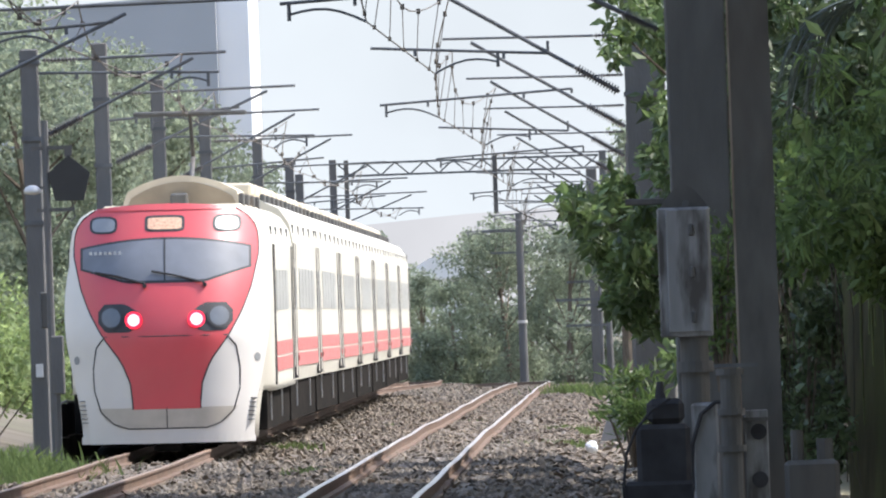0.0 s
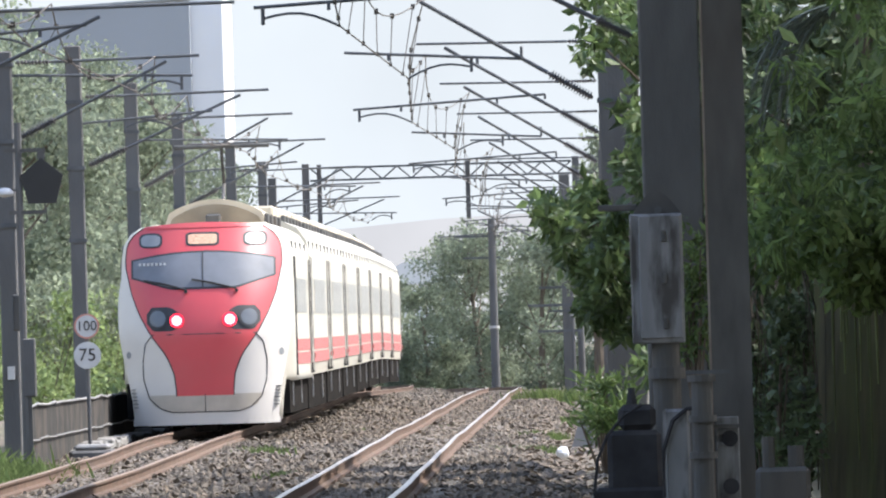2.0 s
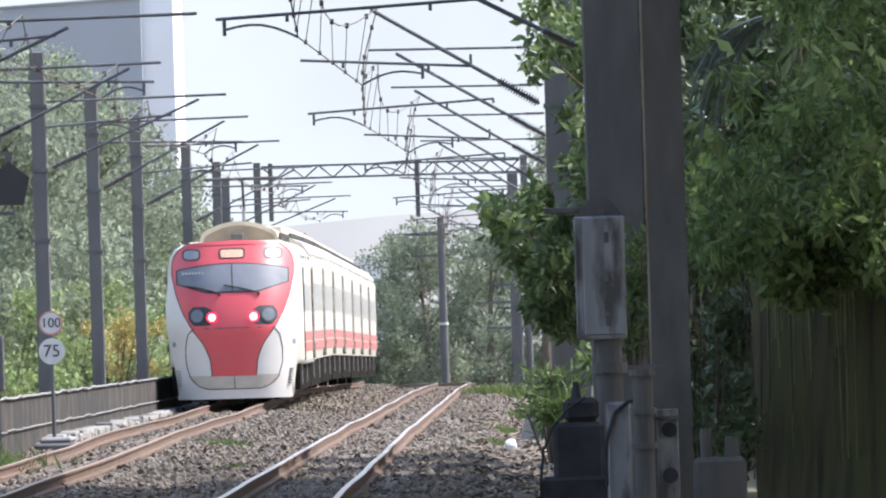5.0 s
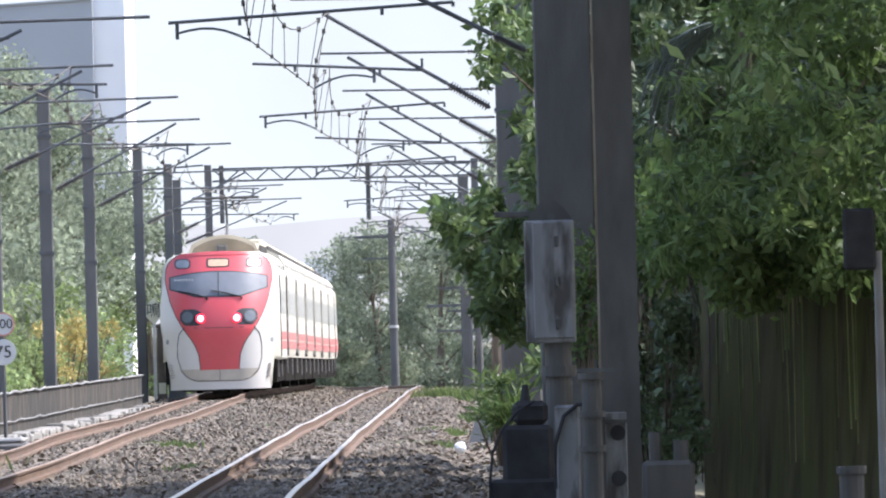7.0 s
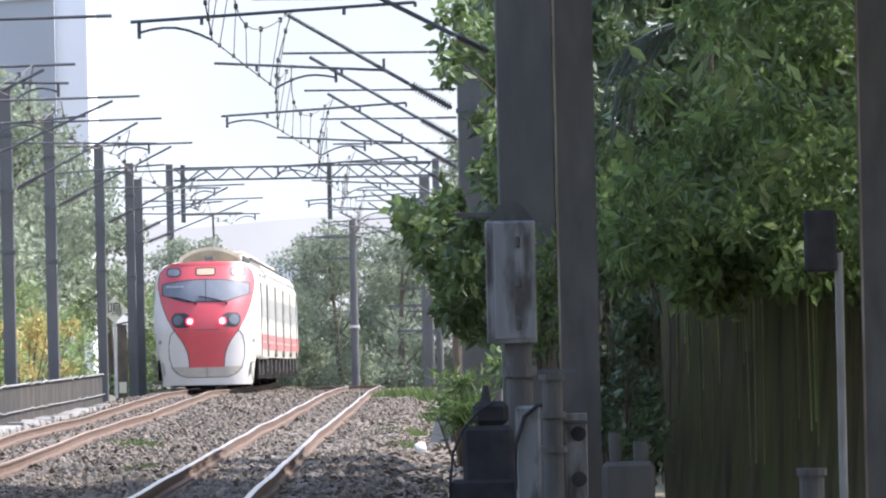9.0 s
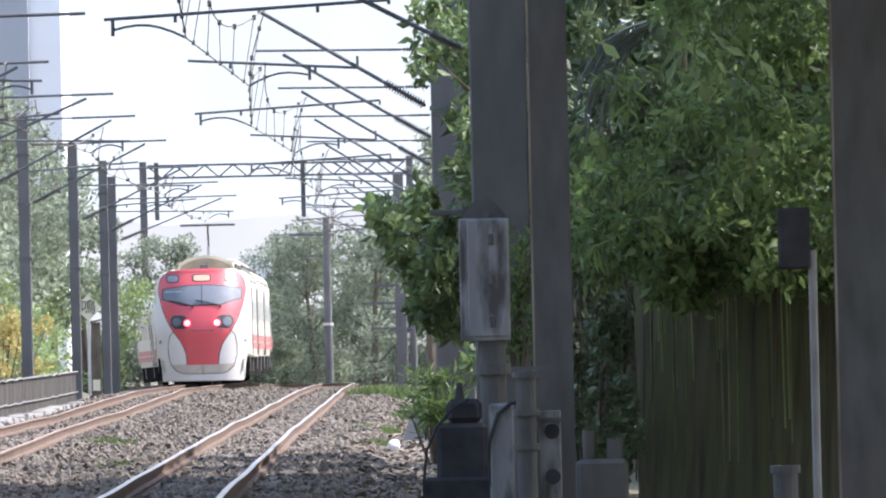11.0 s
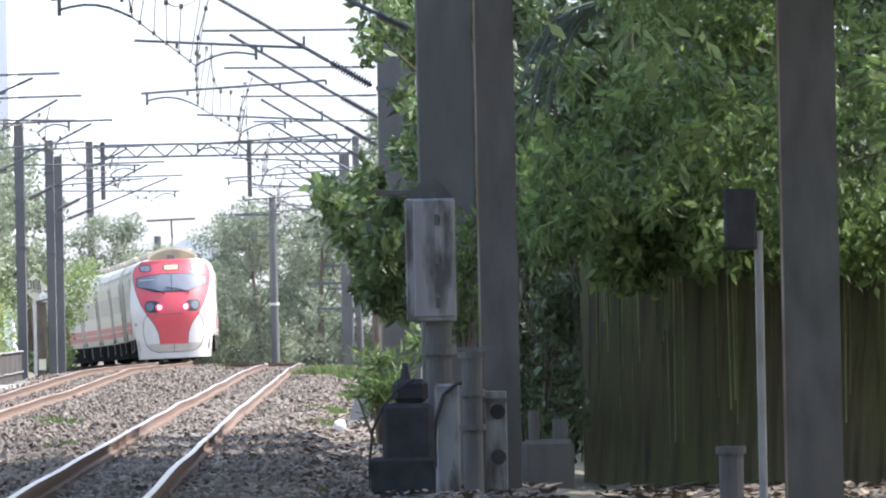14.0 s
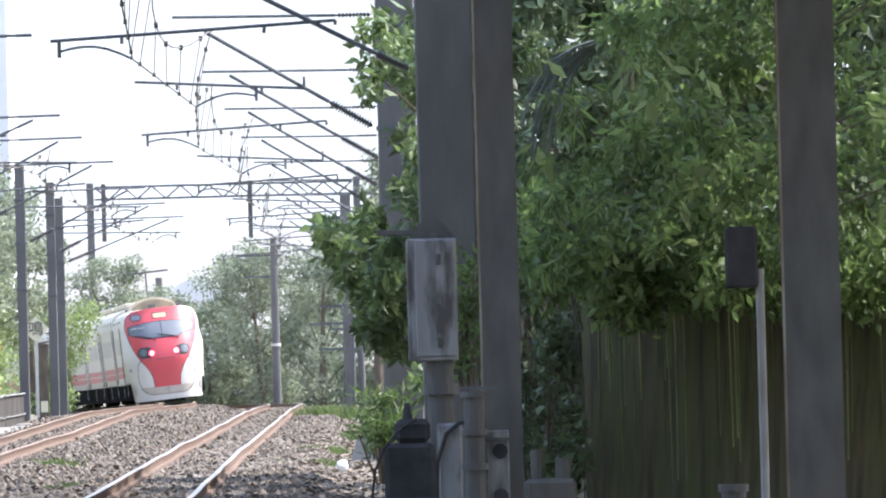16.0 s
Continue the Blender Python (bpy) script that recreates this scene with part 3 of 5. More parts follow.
def rear_locomotive():
    t = thing("train_locomotive", "white and red streamlined electric locomotive with lit red tail lamps", "train")
    shell = nose_panel(lambda z: -half_width(z), half_width, 0.15, 3.5, 0.0, 36, 30)
    part("nose_shell", shell, "white_paint", t, "white curved nose shell", smooth=True)
    # body behind the nose: lofted rings that start on the nose's rim
    bm = bmesh.new()
    zs = [0.15, 0.5, 0.9, 1.3, 1.7, 2.1, 2.5, 2.9, 3.2, 3.4, 3.5]
    rings = []
    for y in (None, 1.5, 1.56, 2.4, 3.4, 15.0):
        ring = []
        for sgn, seq in ((-1, zs), (1, zs[::-1])):
            for z in seq:
                h = half_width(z)
                if y:
                    h += (lerp_table(SIDE, z) - h) * smooth((y - 0.9) / 2.4)
                yy = nose(h, z) if y is None else y + 0.5 * smooth((z - 1.6) / 1.9) * (y < 3)
                ring.append(bm.verts.new((sgn * h, yy, drawn(z) if y is None or y < 1.53 else max(0.78, drawn(z)))))
        rings.append(ring)
    for p, q in zip(rings, rings[1:]):
        for i in range(len(p)):
            bm.faces.new((p[i], p[(i + 1) % len(p)], q[(i + 1) % len(q)], q[i]))
    bm.faces.new(rings[-1])
    # Cream stands for warm sun on the side; the nose stays white.
    part("body", bm, "cream_paint", t, "white side body coloured cream as if sunlit", smooth=True)
    part("red_mask", nose_panel(lambda z: -lerp_table(RED, z), lambda z: lerp_table(RED, z), 0.58, 3.5, 0.006, 26, 40), "red_paint", t, "faded red face panel", smooth=True)
    part("brow", nose_patch([-0.96 + 0.08 * i for i in range(25)], lambda x: 3.47, lambda x: 3.56 - 0.06 * (x / 0.96) ** 2, 0.02), "red_paint", t)
    # windscreen
    hw = 1.17
    xs = [-hw + 2 * hw * i / 24 for i in range(25)]
    top = lambda x: 3.02 - 0.14 * (abs(x) / hw) ** 2
    bot = lambda x: 2.38 + 0.20 * max(0.0, (abs(x) - 0.55) / 0.62)
    ws = part("windscreen_gasket", nose_patch([x * 1.03 for x in xs], lambda x: bot(x) - 0.035, lambda x: top(x) + 0.035, 0.012), "black_rubber", t, smooth=True)
    for xa in (xs[:13], xs[12:]):
        part("windscreen", nose_patch(xa, bot, top, 0.02), "glass_dark", ws, "blue-grey glass with reflected sky in its colour", smooth=True)
    part("windscreen_bar", nose_patch([-0.012, 0.012], bot, top, 0.026), "sign_black", ws)
    for i in range(7):
        x = -1.05 + 0.07 * i
        bars = box((x - 0.02, nose(x, 2.78) - 0.03, 2.755), (x + 0.02, nose(x, 2.78) - 0.024, 2.80))
        part("number_bar", bars, "sign_white", ws)
    for x0, x1 in ((-0.98, -0.28), (-0.18, 0.56)):
        wp = part("wiper", nose_line([(x0, 2.52), (x0 + 0.3, 2.46), (x1, 2.34)], 0.05, 0.017), "black_rubber", t)
        part("wiper_pivot", tube((x1, nose(x1, 2.31) + 0.05, 2.31), (x1, nose(x1, 2.31) - 0.07, 2.31), 0.03), "black_rubber", wp)
    # lamps
    for sx in (-1, 1):
        c = part("lamp_recess", nose_patch([sx * (0.36 + 0.045 * i) for i in range(14)], lambda x: 1.83 - 0.17 * smooth((abs(x) - 0.2) / 0.35) * (1 - 0.8 * smooth((abs(x) - 0.82) / 0.14)), lambda x: 1.84 + 0.22 * smooth((abs(x) - 0.2) / 0.4) * (1 - 0.5 * smooth((abs(x) - 0.85) / 0.1)), 0.012), "black_rubber", t, "dark lamp recess")
        part("tail_lamp", round_patch(sx * 0.44, 1.83, 0.12, 0.12, 0.03), "tail_red", c, "glowing red tail lamp")
        part("tail_lamp_core", round_patch(sx * 0.44, 1.83, 0.085, 0.085, 0.036), "tail_core", c)
        part("headlamp_ring", round_patch(sx * 0.76, 1.87, 0.17, 0.17, 0.03), "black_rubber", c)
        part("headlamp", round_patch(sx * 0.76, 1.87, 0.135, 0.135, 0.036), "lens_dark", c, "unlit grey round headlamp")
        u = part("upper_lamp_rim", round_patch(sx * 0.87, 3.26, 0.20, 0.135, 0.014, 3.2), "black_rubber", t)
        part("upper_lamp", round_patch(sx * 0.87, 3.26, 0.165, 0.105, 0.024, 3.2), "lens_grey", u, "pale grey upper lamp")
        part("mask_edge", nose_line([(sx * (lerp_table(RED, 0.58 + 2.9 * i / 24) + 0.004), 0.58 + 2.9 * i / 24) for i in range(25)], 0.004, 0.012), "black_rubber", t)
        gr = bmesh.new()
        for i in range(6):
            z = 0.4 + 0.06 * i
            h = half_width(z)
            add_box(gr, (sx * h * 0.955 - 0.045, nose(h * 0.93, z) - 0.01, z), (sx * h * 0.955 + 0.045, nose(h * 0.98, z) + 0.02, z + 0.011))
        part("corner_grille", gr, "lens_dark", t)
        part("round_hatch", round_patch(sx * 1.27, 1.28, 0.04, 0.06, 0.012), "lens_grey", t)
        sw = bmesh.new()
        vs = [sw.verts.new((sx * x, y, z)) for x, y, z in ((1.40, 3.5, 2.2), (1.40, 4.0, 2.2), (1.33, 4.0, 2.9), (1.33, 3.5, 2.9), (1.462, 3.5, 2.2), (1.462, 4.0, 2.2), (1.412, 4.0, 2.9), (1.412, 3.5, 2.9))]
        for f in ((0, 1, 2, 3), (4, 5, 6, 7), (0, 1, 5, 4), (1, 2, 6, 5), (2, 3, 7, 6), (3, 0, 4, 7)):
            sw.faces.new([vs[k] for k in f])
        part("side_window", sw, "lens_dark", t)
    dr = part("display_rim", round_patch(0, 3.27, 0.28, 0.125, 0.014, 6.0), "black_rubber", t)
    part("destination_display", round_patch(0, 3.27, 0.24, 0.09, 0.024, 7.0), "amber", dr, "lit amber destination display")
    # coupler hatch outline and grimy chin
    part("chin", nose_panel(lambda z: -lerp_table([(0.3, 0.62), (0.42, 0.85), (0.6, 0.98)], z), lambda z: lerp_table([(0.3, 0.62), (0.42, 0.85), (0.6, 0.98)], z), 0.32, 0.6, 0.005, 16, 6), "tan_paint", t, "grimy beige lower nose", smooth=True)
    hatch = [(-0.86, 1.60), (-0.98, 1.45), (-1.03, 1.15), (-1.02, 0.85), (-0.93, 0.55), (-0.75, 0.38), (-0.55, 0.31), (0.55, 0.31), (0.75, 0.38), (0.93, 0.55), (1.02, 0.85), (1.03, 1.15), (0.98, 1.45), (0.86, 1.60)]
    fine = []
    for (x, z), (p, q) in zip(hatch, hatch[1:] + hatch[:1]):
        fine += [(x + (p - x) * e / 6, z + (q - z) * e / 6) for e in range(6)]
    part("coupler_hatch_seam", nose_line(fine, 0.003, 0.010, True), "black_rubber", t)
    part("chin_seam", nose_line([(0, 0.31), (0, 0.6)], 0.006, 0.007), "black_rubber", t)
    # skirt lip, coupler, roof hump, gear on the roof
    part("skirt_lip", nose_panel(lambda z: -half_width(z) - 0.02, lambda z: half_width(z) + 0.02, 0.1, 0.2, 0.03, 24, 2), "white_paint", t)
    part("coupler", box((-0.2, 0.3, -0.02), (0.2, 1.4, 0.3), 0.03), "underframe", t)
    part("snow_guard", box((-0.95, 0.9, 0.06), (0.95, 1.05, 0.4), 0.02), "underframe", t)
    out = [(-0.92, 3.36)] + [(-0.80 + 1.6 * i / 14, 3.50 + 0.37 * math.sin(math.pi * (0.08 + 0.84 * i / 14)) ** 0.7 - 0.04) for i in range(15)] + [(0.92, 3.36)]
    out = [(x, z + 0.09 if z > 3.4 else z) for x, z in out]
    hump = part("roof_hump", prism(out, 8.6, 12.4), "roof_paint", t, "cream arched roof fairing")
    # Flat panel; the recess shade under the arch is in its darker tan.
    arch = prism([(x * 0.93, z - 0.09 if z > 3.5 else z) for x, z in out], 8.585, 8.63)
    part("hump_front", arch, "arch_shadow", hump, "tan front of the fairing, darkened as if recessed")
    part("horn", box((-0.16, 8.2, 3.42), (0.10, 8.5, 3.66), 0.03), "dark_steel", t)
    for i in range(4):
        part("roof_vent", box((0.92, 5.4 + 2.7 * i, 3.40), (1.0, 5.8 + 2.7 * i, 3.62), 0.02), "dark_steel", t)
    part("roof_deck", box((-1.0, 4.0, 3.36), (1.0, 14.8, 3.46), 0.04), "roof_paint", t)
    p = part("pantograph", box((-0.9, 12.5, 3.5), (0.9, 14.2, 3.58)), "dark_steel", t, "raised dark pantograph")
    part("pantograph_arm", tube((0.0, 12.6, 3.56), (0, 14.3, 4.25), 0.035), "dark_steel", p)
    part("pantograph_arm", tube((0.0, 14.3, 4.25), (0, 13.2, 4.88), 0.03), "dark_steel", p)
    part("pantograph_head", box((-0.85, 13.05, 4.86), (0.85, 13.35, 4.93), 0.02), "dark_steel", p)
    for y in (3.6, 12.0):
        bogie(t, y)
    part("underframe_box", box((-1.2, 5.6, 0.3), (1.2, 11.0, 0.9), 0.05), "underframe", t)
    part("end_gangway", box((-0.7, 14.95, 0.9), (0.7, 15.35, 3.2), 0.03), "black_rubber", t)
    part("side_skirt", box((-1.36, 1.7, 0.24), (1.36, 14.7, 0.8)), "underframe", t, "black underframe skirt")
    for sx in (-1, 1):
        e = sx * 1.45
        for i in range(4):
            part("window", box((e - 0.03 * sx, 4.7 + 1.75 * i, 1.92), (e + 0.012 * sx, 6.3 + 1.75 * i, 2.5)), "coach_glass", t, "pale grey side window")
        for i in range(7):
            for z in (1.04, 1.27):
                part("stripe_block", box((e - 0.03 * sx, 4.3 + 1.32 * i, z), (e + 0.010 * sx, 5.54 + 1.32 * i, z + 0.2)), "stripe_red", t)
        for y in (3.3, 3.9, 13.7, 14.5):
            part("door_seam", box((e - 0.03 * sx, y, 0.86), (e + 0.012 * sx, y + 0.06, 2.86)), "black_rubber", t)
        for y in (3.4, 6.2, 9.4, 12.6):
            part("roof_grille", box((sx * 1.3, y, 3.0), (sx * 1.43, y + 0.2, 3.12)), "lens_dark", t)
        for y in (3.0, 9.1):
            part("drain_pipe", box((e - 0.07 * sx, y, 0.36), (e - 0.055 * sx, y + 0.05, 0.76)), "pipe_white", t)
    return t


def coach():
    t = thing("train_coach", "cream railway coach with grey windows and a red stripe", "train", group="coaches of the train")
    part("body", prism(body_outline(1.45, 0.82, 3.42, 3.72), 0.0, 16.2), "cream_paint", t, "cream painted coach body", smooth=False)
    for sx in (-1, 1):
        e = sx * 1.45
        for i in range(5):
            y = 3.3 + 1.95 * i
            part("window", box((e - 0.02 * sx, y, 1.92), (e + 0.012 * sx, y + 1.78, 2.54)), "coach_glass", t, "pale grey tinted coach window")
        for i in range(10):
            y = 1.6 + 1.3 * i
            part("stripe_block", box((e - 0.02 * sx, y, 1.04), (e + 0.010 * sx, y + 1.22, 1.24)), "stripe_red", t)
            part("stripe_block", box((e - 0.02 * sx, y, 1.27), (e + 0.010 * sx, y + 1.22, 1.47)), "stripe_red", t)
        for y in (0.35, 14.8):
            d = part("door", box((e - 0.03 * sx, y, 0.9), (e + 0.004 * sx, y + 1.0, 2.92)), "cream_paint", t, "cream coach door")
            part("door_window", box((e - 0.03 * sx, y + 0.25, 1.92), (e + 0.014 * sx, y + 0.75, 2.54)), "coach_glass", d)
            for yy in (y - 0.06, y + 1.0):
                part("door_seam", box((e - 0.02 * sx, yy, 0.86), (e + 0.012 * sx, yy + 0.06, 2.92)), "black_rubber", d)
            part("side_lamp", box((e, y + 1.25, 1.12), (e + 0.03 * sx, y + 1.4, 1.2)), "stripe_red", t)
        for i in range(5):
            part("roof_grille", box((sx * 1.3, 1.1 + 3.4 * i, 3.06), (sx * 1.43, 1.3 + 3.4 * i, 3.2)), "lens_dark", t)
        for i in range(2):
            part("drain_pipe", box((e - 0.07 * sx, 3.1 + 8.3 * i, 0.42 - 0.06 * i), (e - 0.055 * sx, 3.15 + 8.3 * i, 0.8)), "pipe_white", t)
    for i in range(5):
        part("roof_unit", box((-0.8, 1.2 + 3.0 * i, 3.66), (0.8, 3.2 + 3.0 * i, 3.86), 0.04), "roof_paint", t)
    for y in (2.5, 13.7):
        bogie(t, y)
    for i in range(6):
        part("roof_vent", box((0.94, 1.0 + 2.6 * i, 3.45), (1.02, 1.4 + 2.6 * i, 3.68), 0.02), "dark_steel", t)
    part("side_skirt", box((-1.36, 0.4, 0.22), (1.36, 15.8, 0.84)), "underframe", t, "black underframe skirt")
    part("underframe_box", box((-1.3, 4.2, 0.28), (1.3, 7.6, 0.86), 0.05), "underframe", t)
    part("underframe_box", box((-1.25, 8.4, 0.34), (1.25, 12.0, 0.86), 0.05), "underframe", t)
    part("gangway", box((-0.75, 16.15, 0.9), (0.75, 16.65, 3.3), 0.03), "black_rubber", t)
    return t


TRAIN = []


def train():
    TRAIN.append((rear_locomotive(), 0.0, 15.0))
    first = coach()
    TRAIN.append((first, 15.2, 16.5))
    for i in range(1, 7):
        TRAIN.append((copy_thing(first, Matrix()), 15.2 + 16.6 * i, 16.5))


RUN = [(-0.5, 173.4), (0, 181.2), (1, 197.0), (2, 213.1), (3, 229.9), (4.2, 250.3), (5.5, 272.6), (7, 301.6), (8, 319.3), (9, 336.6), (10.2, 357.5), (11.5, 379.2), (12.5, 396.5), (13.5, 412.3), (14.5, 427.4), (15.5, 443.2), (16, 451.2), (16.5, 459.2)]


def train_head(t):
    """How far along the line the train's rear face stands at t seconds."""
    return curve_through(RUN, t)


def lean(y):
    """Degrees by which the line leans in its bend."""
    return 0.7 * smooth((215 - y) / 20) - curve_through([(395, 0.3), (412, 0.4), (420, 1.6), (435, 3.7), (452, 5.3), (480, 6.0), (660, 6.0)], y) * smooth((y - 380) / 20)


def on_line(s, length):
    a, b = s + length * 0.15, s + length * 0.85
    x0, x1 = left_line(a), left_line(b)
    z0, z1 = level_left(a), level_left(b)
    yaw = -math.degrees(math.atan2(x1 - x0, b - a))
    pitch = math.degrees(math.atan2(z1 - z0, b - a))
    k = length * 0.15 / (b - a)
    return pose(x0 - (x1 - x0) * k, s, z0 - (z1 - z0) * k + 0.02, pitch, lean(s), yaw)


def motions():
    for ob, back, length in TRAIN:
        walk(ob, [(t * 0.5, on_line(train_head(t * 0.5) + back, length)) for t in range(33)])


# ---- plants ----
def leaf_mesh(name, centres, spread, count, size, mat, parent=None, seed=1, droop=0.0, aspect=0.5, label=""):
    """Many small folded leaves scattered in clumps round the centres."""
    rng = np.random.default_rng(seed)
    c = np.array(centres, dtype=float)
    s = np.array(spread if np.ndim(spread) else [spread] * 3, dtype=float)
    pick = rng.integers(0, len(c), count)
    d = rng.normal(0, 1, (count, 3))
    d /= np.linalg.norm(d, axis=1)[:, None]
    p = c[pick] + d * s * (rng.random((count, 1)) ** 0.45)
    a = rng.normal(0, 1, (count, 3)) + np.array([0, 0, -droop])
    a /= np.linalg.norm(a, axis=1)[:, None]
    b = np.cross(a, rng.normal(0, 1, (count, 3)))
    b /= np.linalg.norm(b, axis=1)[:, None]
    n = np.cross(a, b)
    L = size * (0.6 + 0.8 * rng.random((count, 1)))
    W = L * aspect
    v = np.stack([p, p + a * L * 0.45 + b * W * 0.5 + n * L * 0.06, p + a * L, p + a * L * 0.45 - b * W * 0.5 + n * L * 0.06], 1).reshape(-1, 3)
    f = np.arange(count * 4).reshape(-1, 4)
    me = bpy.data.meshes.new(name)
    me.from_pydata(v.tolist(), [], f.tolist())
    me.materials.append(M[mat])
    ob = new(name, me)
    if parent:
        ob.parent = parent
    if label:
        ob["label"] = label
    return ob


def tree(label, at, height, radius, leaves, leaf, mat, seed, clumps=26, low=0.25, name="tree", group=""):
    """A tapered trunk with limbs and a crown of leaf clumps."""
    rng = np.random.default_rng(seed)
    t = thing(name, label, "tree", at, group=group)
    tr = bmesh.new()
    bend = rng.normal(0, 0.05 * height, 2)
    pts = [(bend[0] * e * e, bend[1] * e * e, height * 0.8 * e) for e in (0, 0.25, 0.5, 0.75, 1)]
    r = 0.02 * height + 0.05
    for i in range(4):
        add_tube(tr, pts[i], pts[i + 1], r * (1 - 0.2 * i), r * (0.8 - 0.2 * i))
    centres = []
    for k in range(clumps):
        e = low + (1 - low) * rng.random()
        wide = radius * (0.45 + 0.75 * math.sin(math.pi * min(1, 0.12 + 0.85 * (e - low) / (1 - low)))) * (0.35 + 0.65 * rng.random())
        ang = rng.random() * 6.283
        centres.append((wide * math.cos(ang) + bend[0] * e * e, wide * math.sin(ang) + bend[1] * e * e, height * e))
        if k % 3 == 0:
            j = min(3, int(e * 3.2 + 0.6))
            add_tube(tr, pts[j], centres[-1], r * 0.25, r * 0.07, 5)
    part("trunk", tr, "bark", t)
    s = radius * 0.36
    leaf_mesh("crown", centres, (s, s, s * 0.8), leaves, leaf, mat, t, seed, 0.3)
    return t


def shrub(label, at, size, leaves, leaf, mat, seed, clumps=14, name="bush", category="bush", group="", aspect=0.5, droop=0.2):
    rng = np.random.default_rng(seed)
    t = thing(name, label, category, at, group=group)
    centres = [((rng.random() - 0.5) * size[0], (rng.random() - 0.5) * size[1], size[2] * (0.15 + 0.75 * rng.random())) for _ in range(clumps)]
    st = bmesh.new()
    for c in centres:
        add_tube(st, (c[0] * 0.3, c[1] * 0.3, -0.15), c, 0.02, 0.008, 5)
    tagged(part("stem", st, "bark", t), kind="stuff")
    s = max(0.16, 0.22 * min(size))
    leaf_mesh("foliage", centres, (max(s, size[0] * 0.13), max(s, size[1] * 0.1), max(s, size[2] * 0.14)), leaves, leaf, mat, t, seed, droop, aspect)
    return t


# ---- the place ----
ground()
ballast()
tracks()
for i, y in enumerate(MASTS):
    if y > 120:
        mast_set(1, i, y)
for i, y in enumerate(MASTS_LEFT):
    if y > 130:
        mast_set(-1, i, y)
catenary_wire(right_line, 1)
catenary_wire(left_line, -1)
gantry(560, -10.2, 1.4, 8.6, (-10.4, 1.6), (-9.8, -3.2))
train()


def far_tree_belt():
    rng = np.random.default_rng(11)
    # tall trees along the bank beside the line
    for i, (x, y, h, r) in enumerate([(-12.5, 300, 8.5, 3.0), (-15, 330, 10.5, 3.6), (-13.5, 365, 10.0, 3.4), (-17, 290, 9.5, 3.2), (-14, 400, 10.5, 3.4), (-18.5, 370, 12.0, 4.0), (-12.6, 430, 9.0, 3.0), (-15.5, 450, 9.0, 3.2), (-19, 330, 11, 3.6), (-20, 420, 12, 4.0)]):
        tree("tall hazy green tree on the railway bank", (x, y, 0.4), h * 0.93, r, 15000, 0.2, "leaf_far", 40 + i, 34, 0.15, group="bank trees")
    for i, (x, y, h, r) in enumerate([(-10.6, 452, 6.5, 1.9), (-12.4, 478, 7.0, 2.4), (-11.8, 430, 5.0, 1.8)]):
        tree("sunlit young tree beside the bend of the line", (x, y, -0.6), h, r, 7000, 0.15, "leaf_pale", 60 + i, 26, 0.06, group="bend trees")
    # woods beyond the curve
    for i in range(16):
        x = -9 + 1.35 * i + rng.normal(0, 0.4)
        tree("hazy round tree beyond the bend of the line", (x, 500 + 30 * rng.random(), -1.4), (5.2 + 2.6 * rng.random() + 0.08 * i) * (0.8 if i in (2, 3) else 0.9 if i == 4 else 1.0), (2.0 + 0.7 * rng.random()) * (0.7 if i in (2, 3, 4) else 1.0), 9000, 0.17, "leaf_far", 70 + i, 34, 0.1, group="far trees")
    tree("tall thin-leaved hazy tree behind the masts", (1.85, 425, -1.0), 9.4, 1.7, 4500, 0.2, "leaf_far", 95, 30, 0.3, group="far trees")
    for i in range(12):
        x = -11 + 0.3 * rng.random() - 2.2 * (i % 3)
        y = 225 + 14 * i
        shrub("pale sunlit scrub on the railway bank", (x, y, -0.2), (3.0, 7.0, 2.6 + 0.8 * rng.random()), 5500, 0.15, "leaf_pale", 100 + i, 22, group="bank scrub")


far_tree_belt()


def grey_building():
    b = thing("grey_building", "large plain grey building behind the trees", "building", (-34.7, 900, 0))
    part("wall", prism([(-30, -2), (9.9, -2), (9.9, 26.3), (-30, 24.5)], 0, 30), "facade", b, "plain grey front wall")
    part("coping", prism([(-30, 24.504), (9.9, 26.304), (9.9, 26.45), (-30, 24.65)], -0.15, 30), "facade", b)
    # Sunlight on this side is put into a paler facade colour.
    part("side_block", box((9.9, 2, -2), (12.2, 30, 31), 0.02), "facade_light", b, "side block coloured pale as if sunlit")


grey_building()


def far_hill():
    # The hill glows; haze is put into its pale emission colour.
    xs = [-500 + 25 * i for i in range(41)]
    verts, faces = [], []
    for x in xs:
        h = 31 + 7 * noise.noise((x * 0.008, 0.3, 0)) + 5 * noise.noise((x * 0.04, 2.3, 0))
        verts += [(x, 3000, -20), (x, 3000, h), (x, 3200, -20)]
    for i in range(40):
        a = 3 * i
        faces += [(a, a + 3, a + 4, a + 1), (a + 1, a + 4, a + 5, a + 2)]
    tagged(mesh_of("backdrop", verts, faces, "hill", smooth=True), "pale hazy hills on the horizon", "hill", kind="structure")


far_hill()


def sky_backdrop():
    """Bright hazy air round the horizon, far beyond everything."""
    n, r = 96, 4400
    verts, faces = [], []
    for k in range(n + 1):
        t = 2 * math.pi * k / n
        for z in (-200, 400, 1100, 2200):
            verts.append((r * math.cos(t), r * math.sin(t), z))
    for k in range(n):
        for q in range(3):
            a, b = 4 * k + q, 4 * (k + 1) + q
            faces.append((a, b, b + 1, a + 1))
    tagged(mesh_of("backdrop", verts, faces, "haze_sky", smooth=True), "bright hazy pale blue sky round the horizon", "sky", kind="structure")


sky_backdrop()


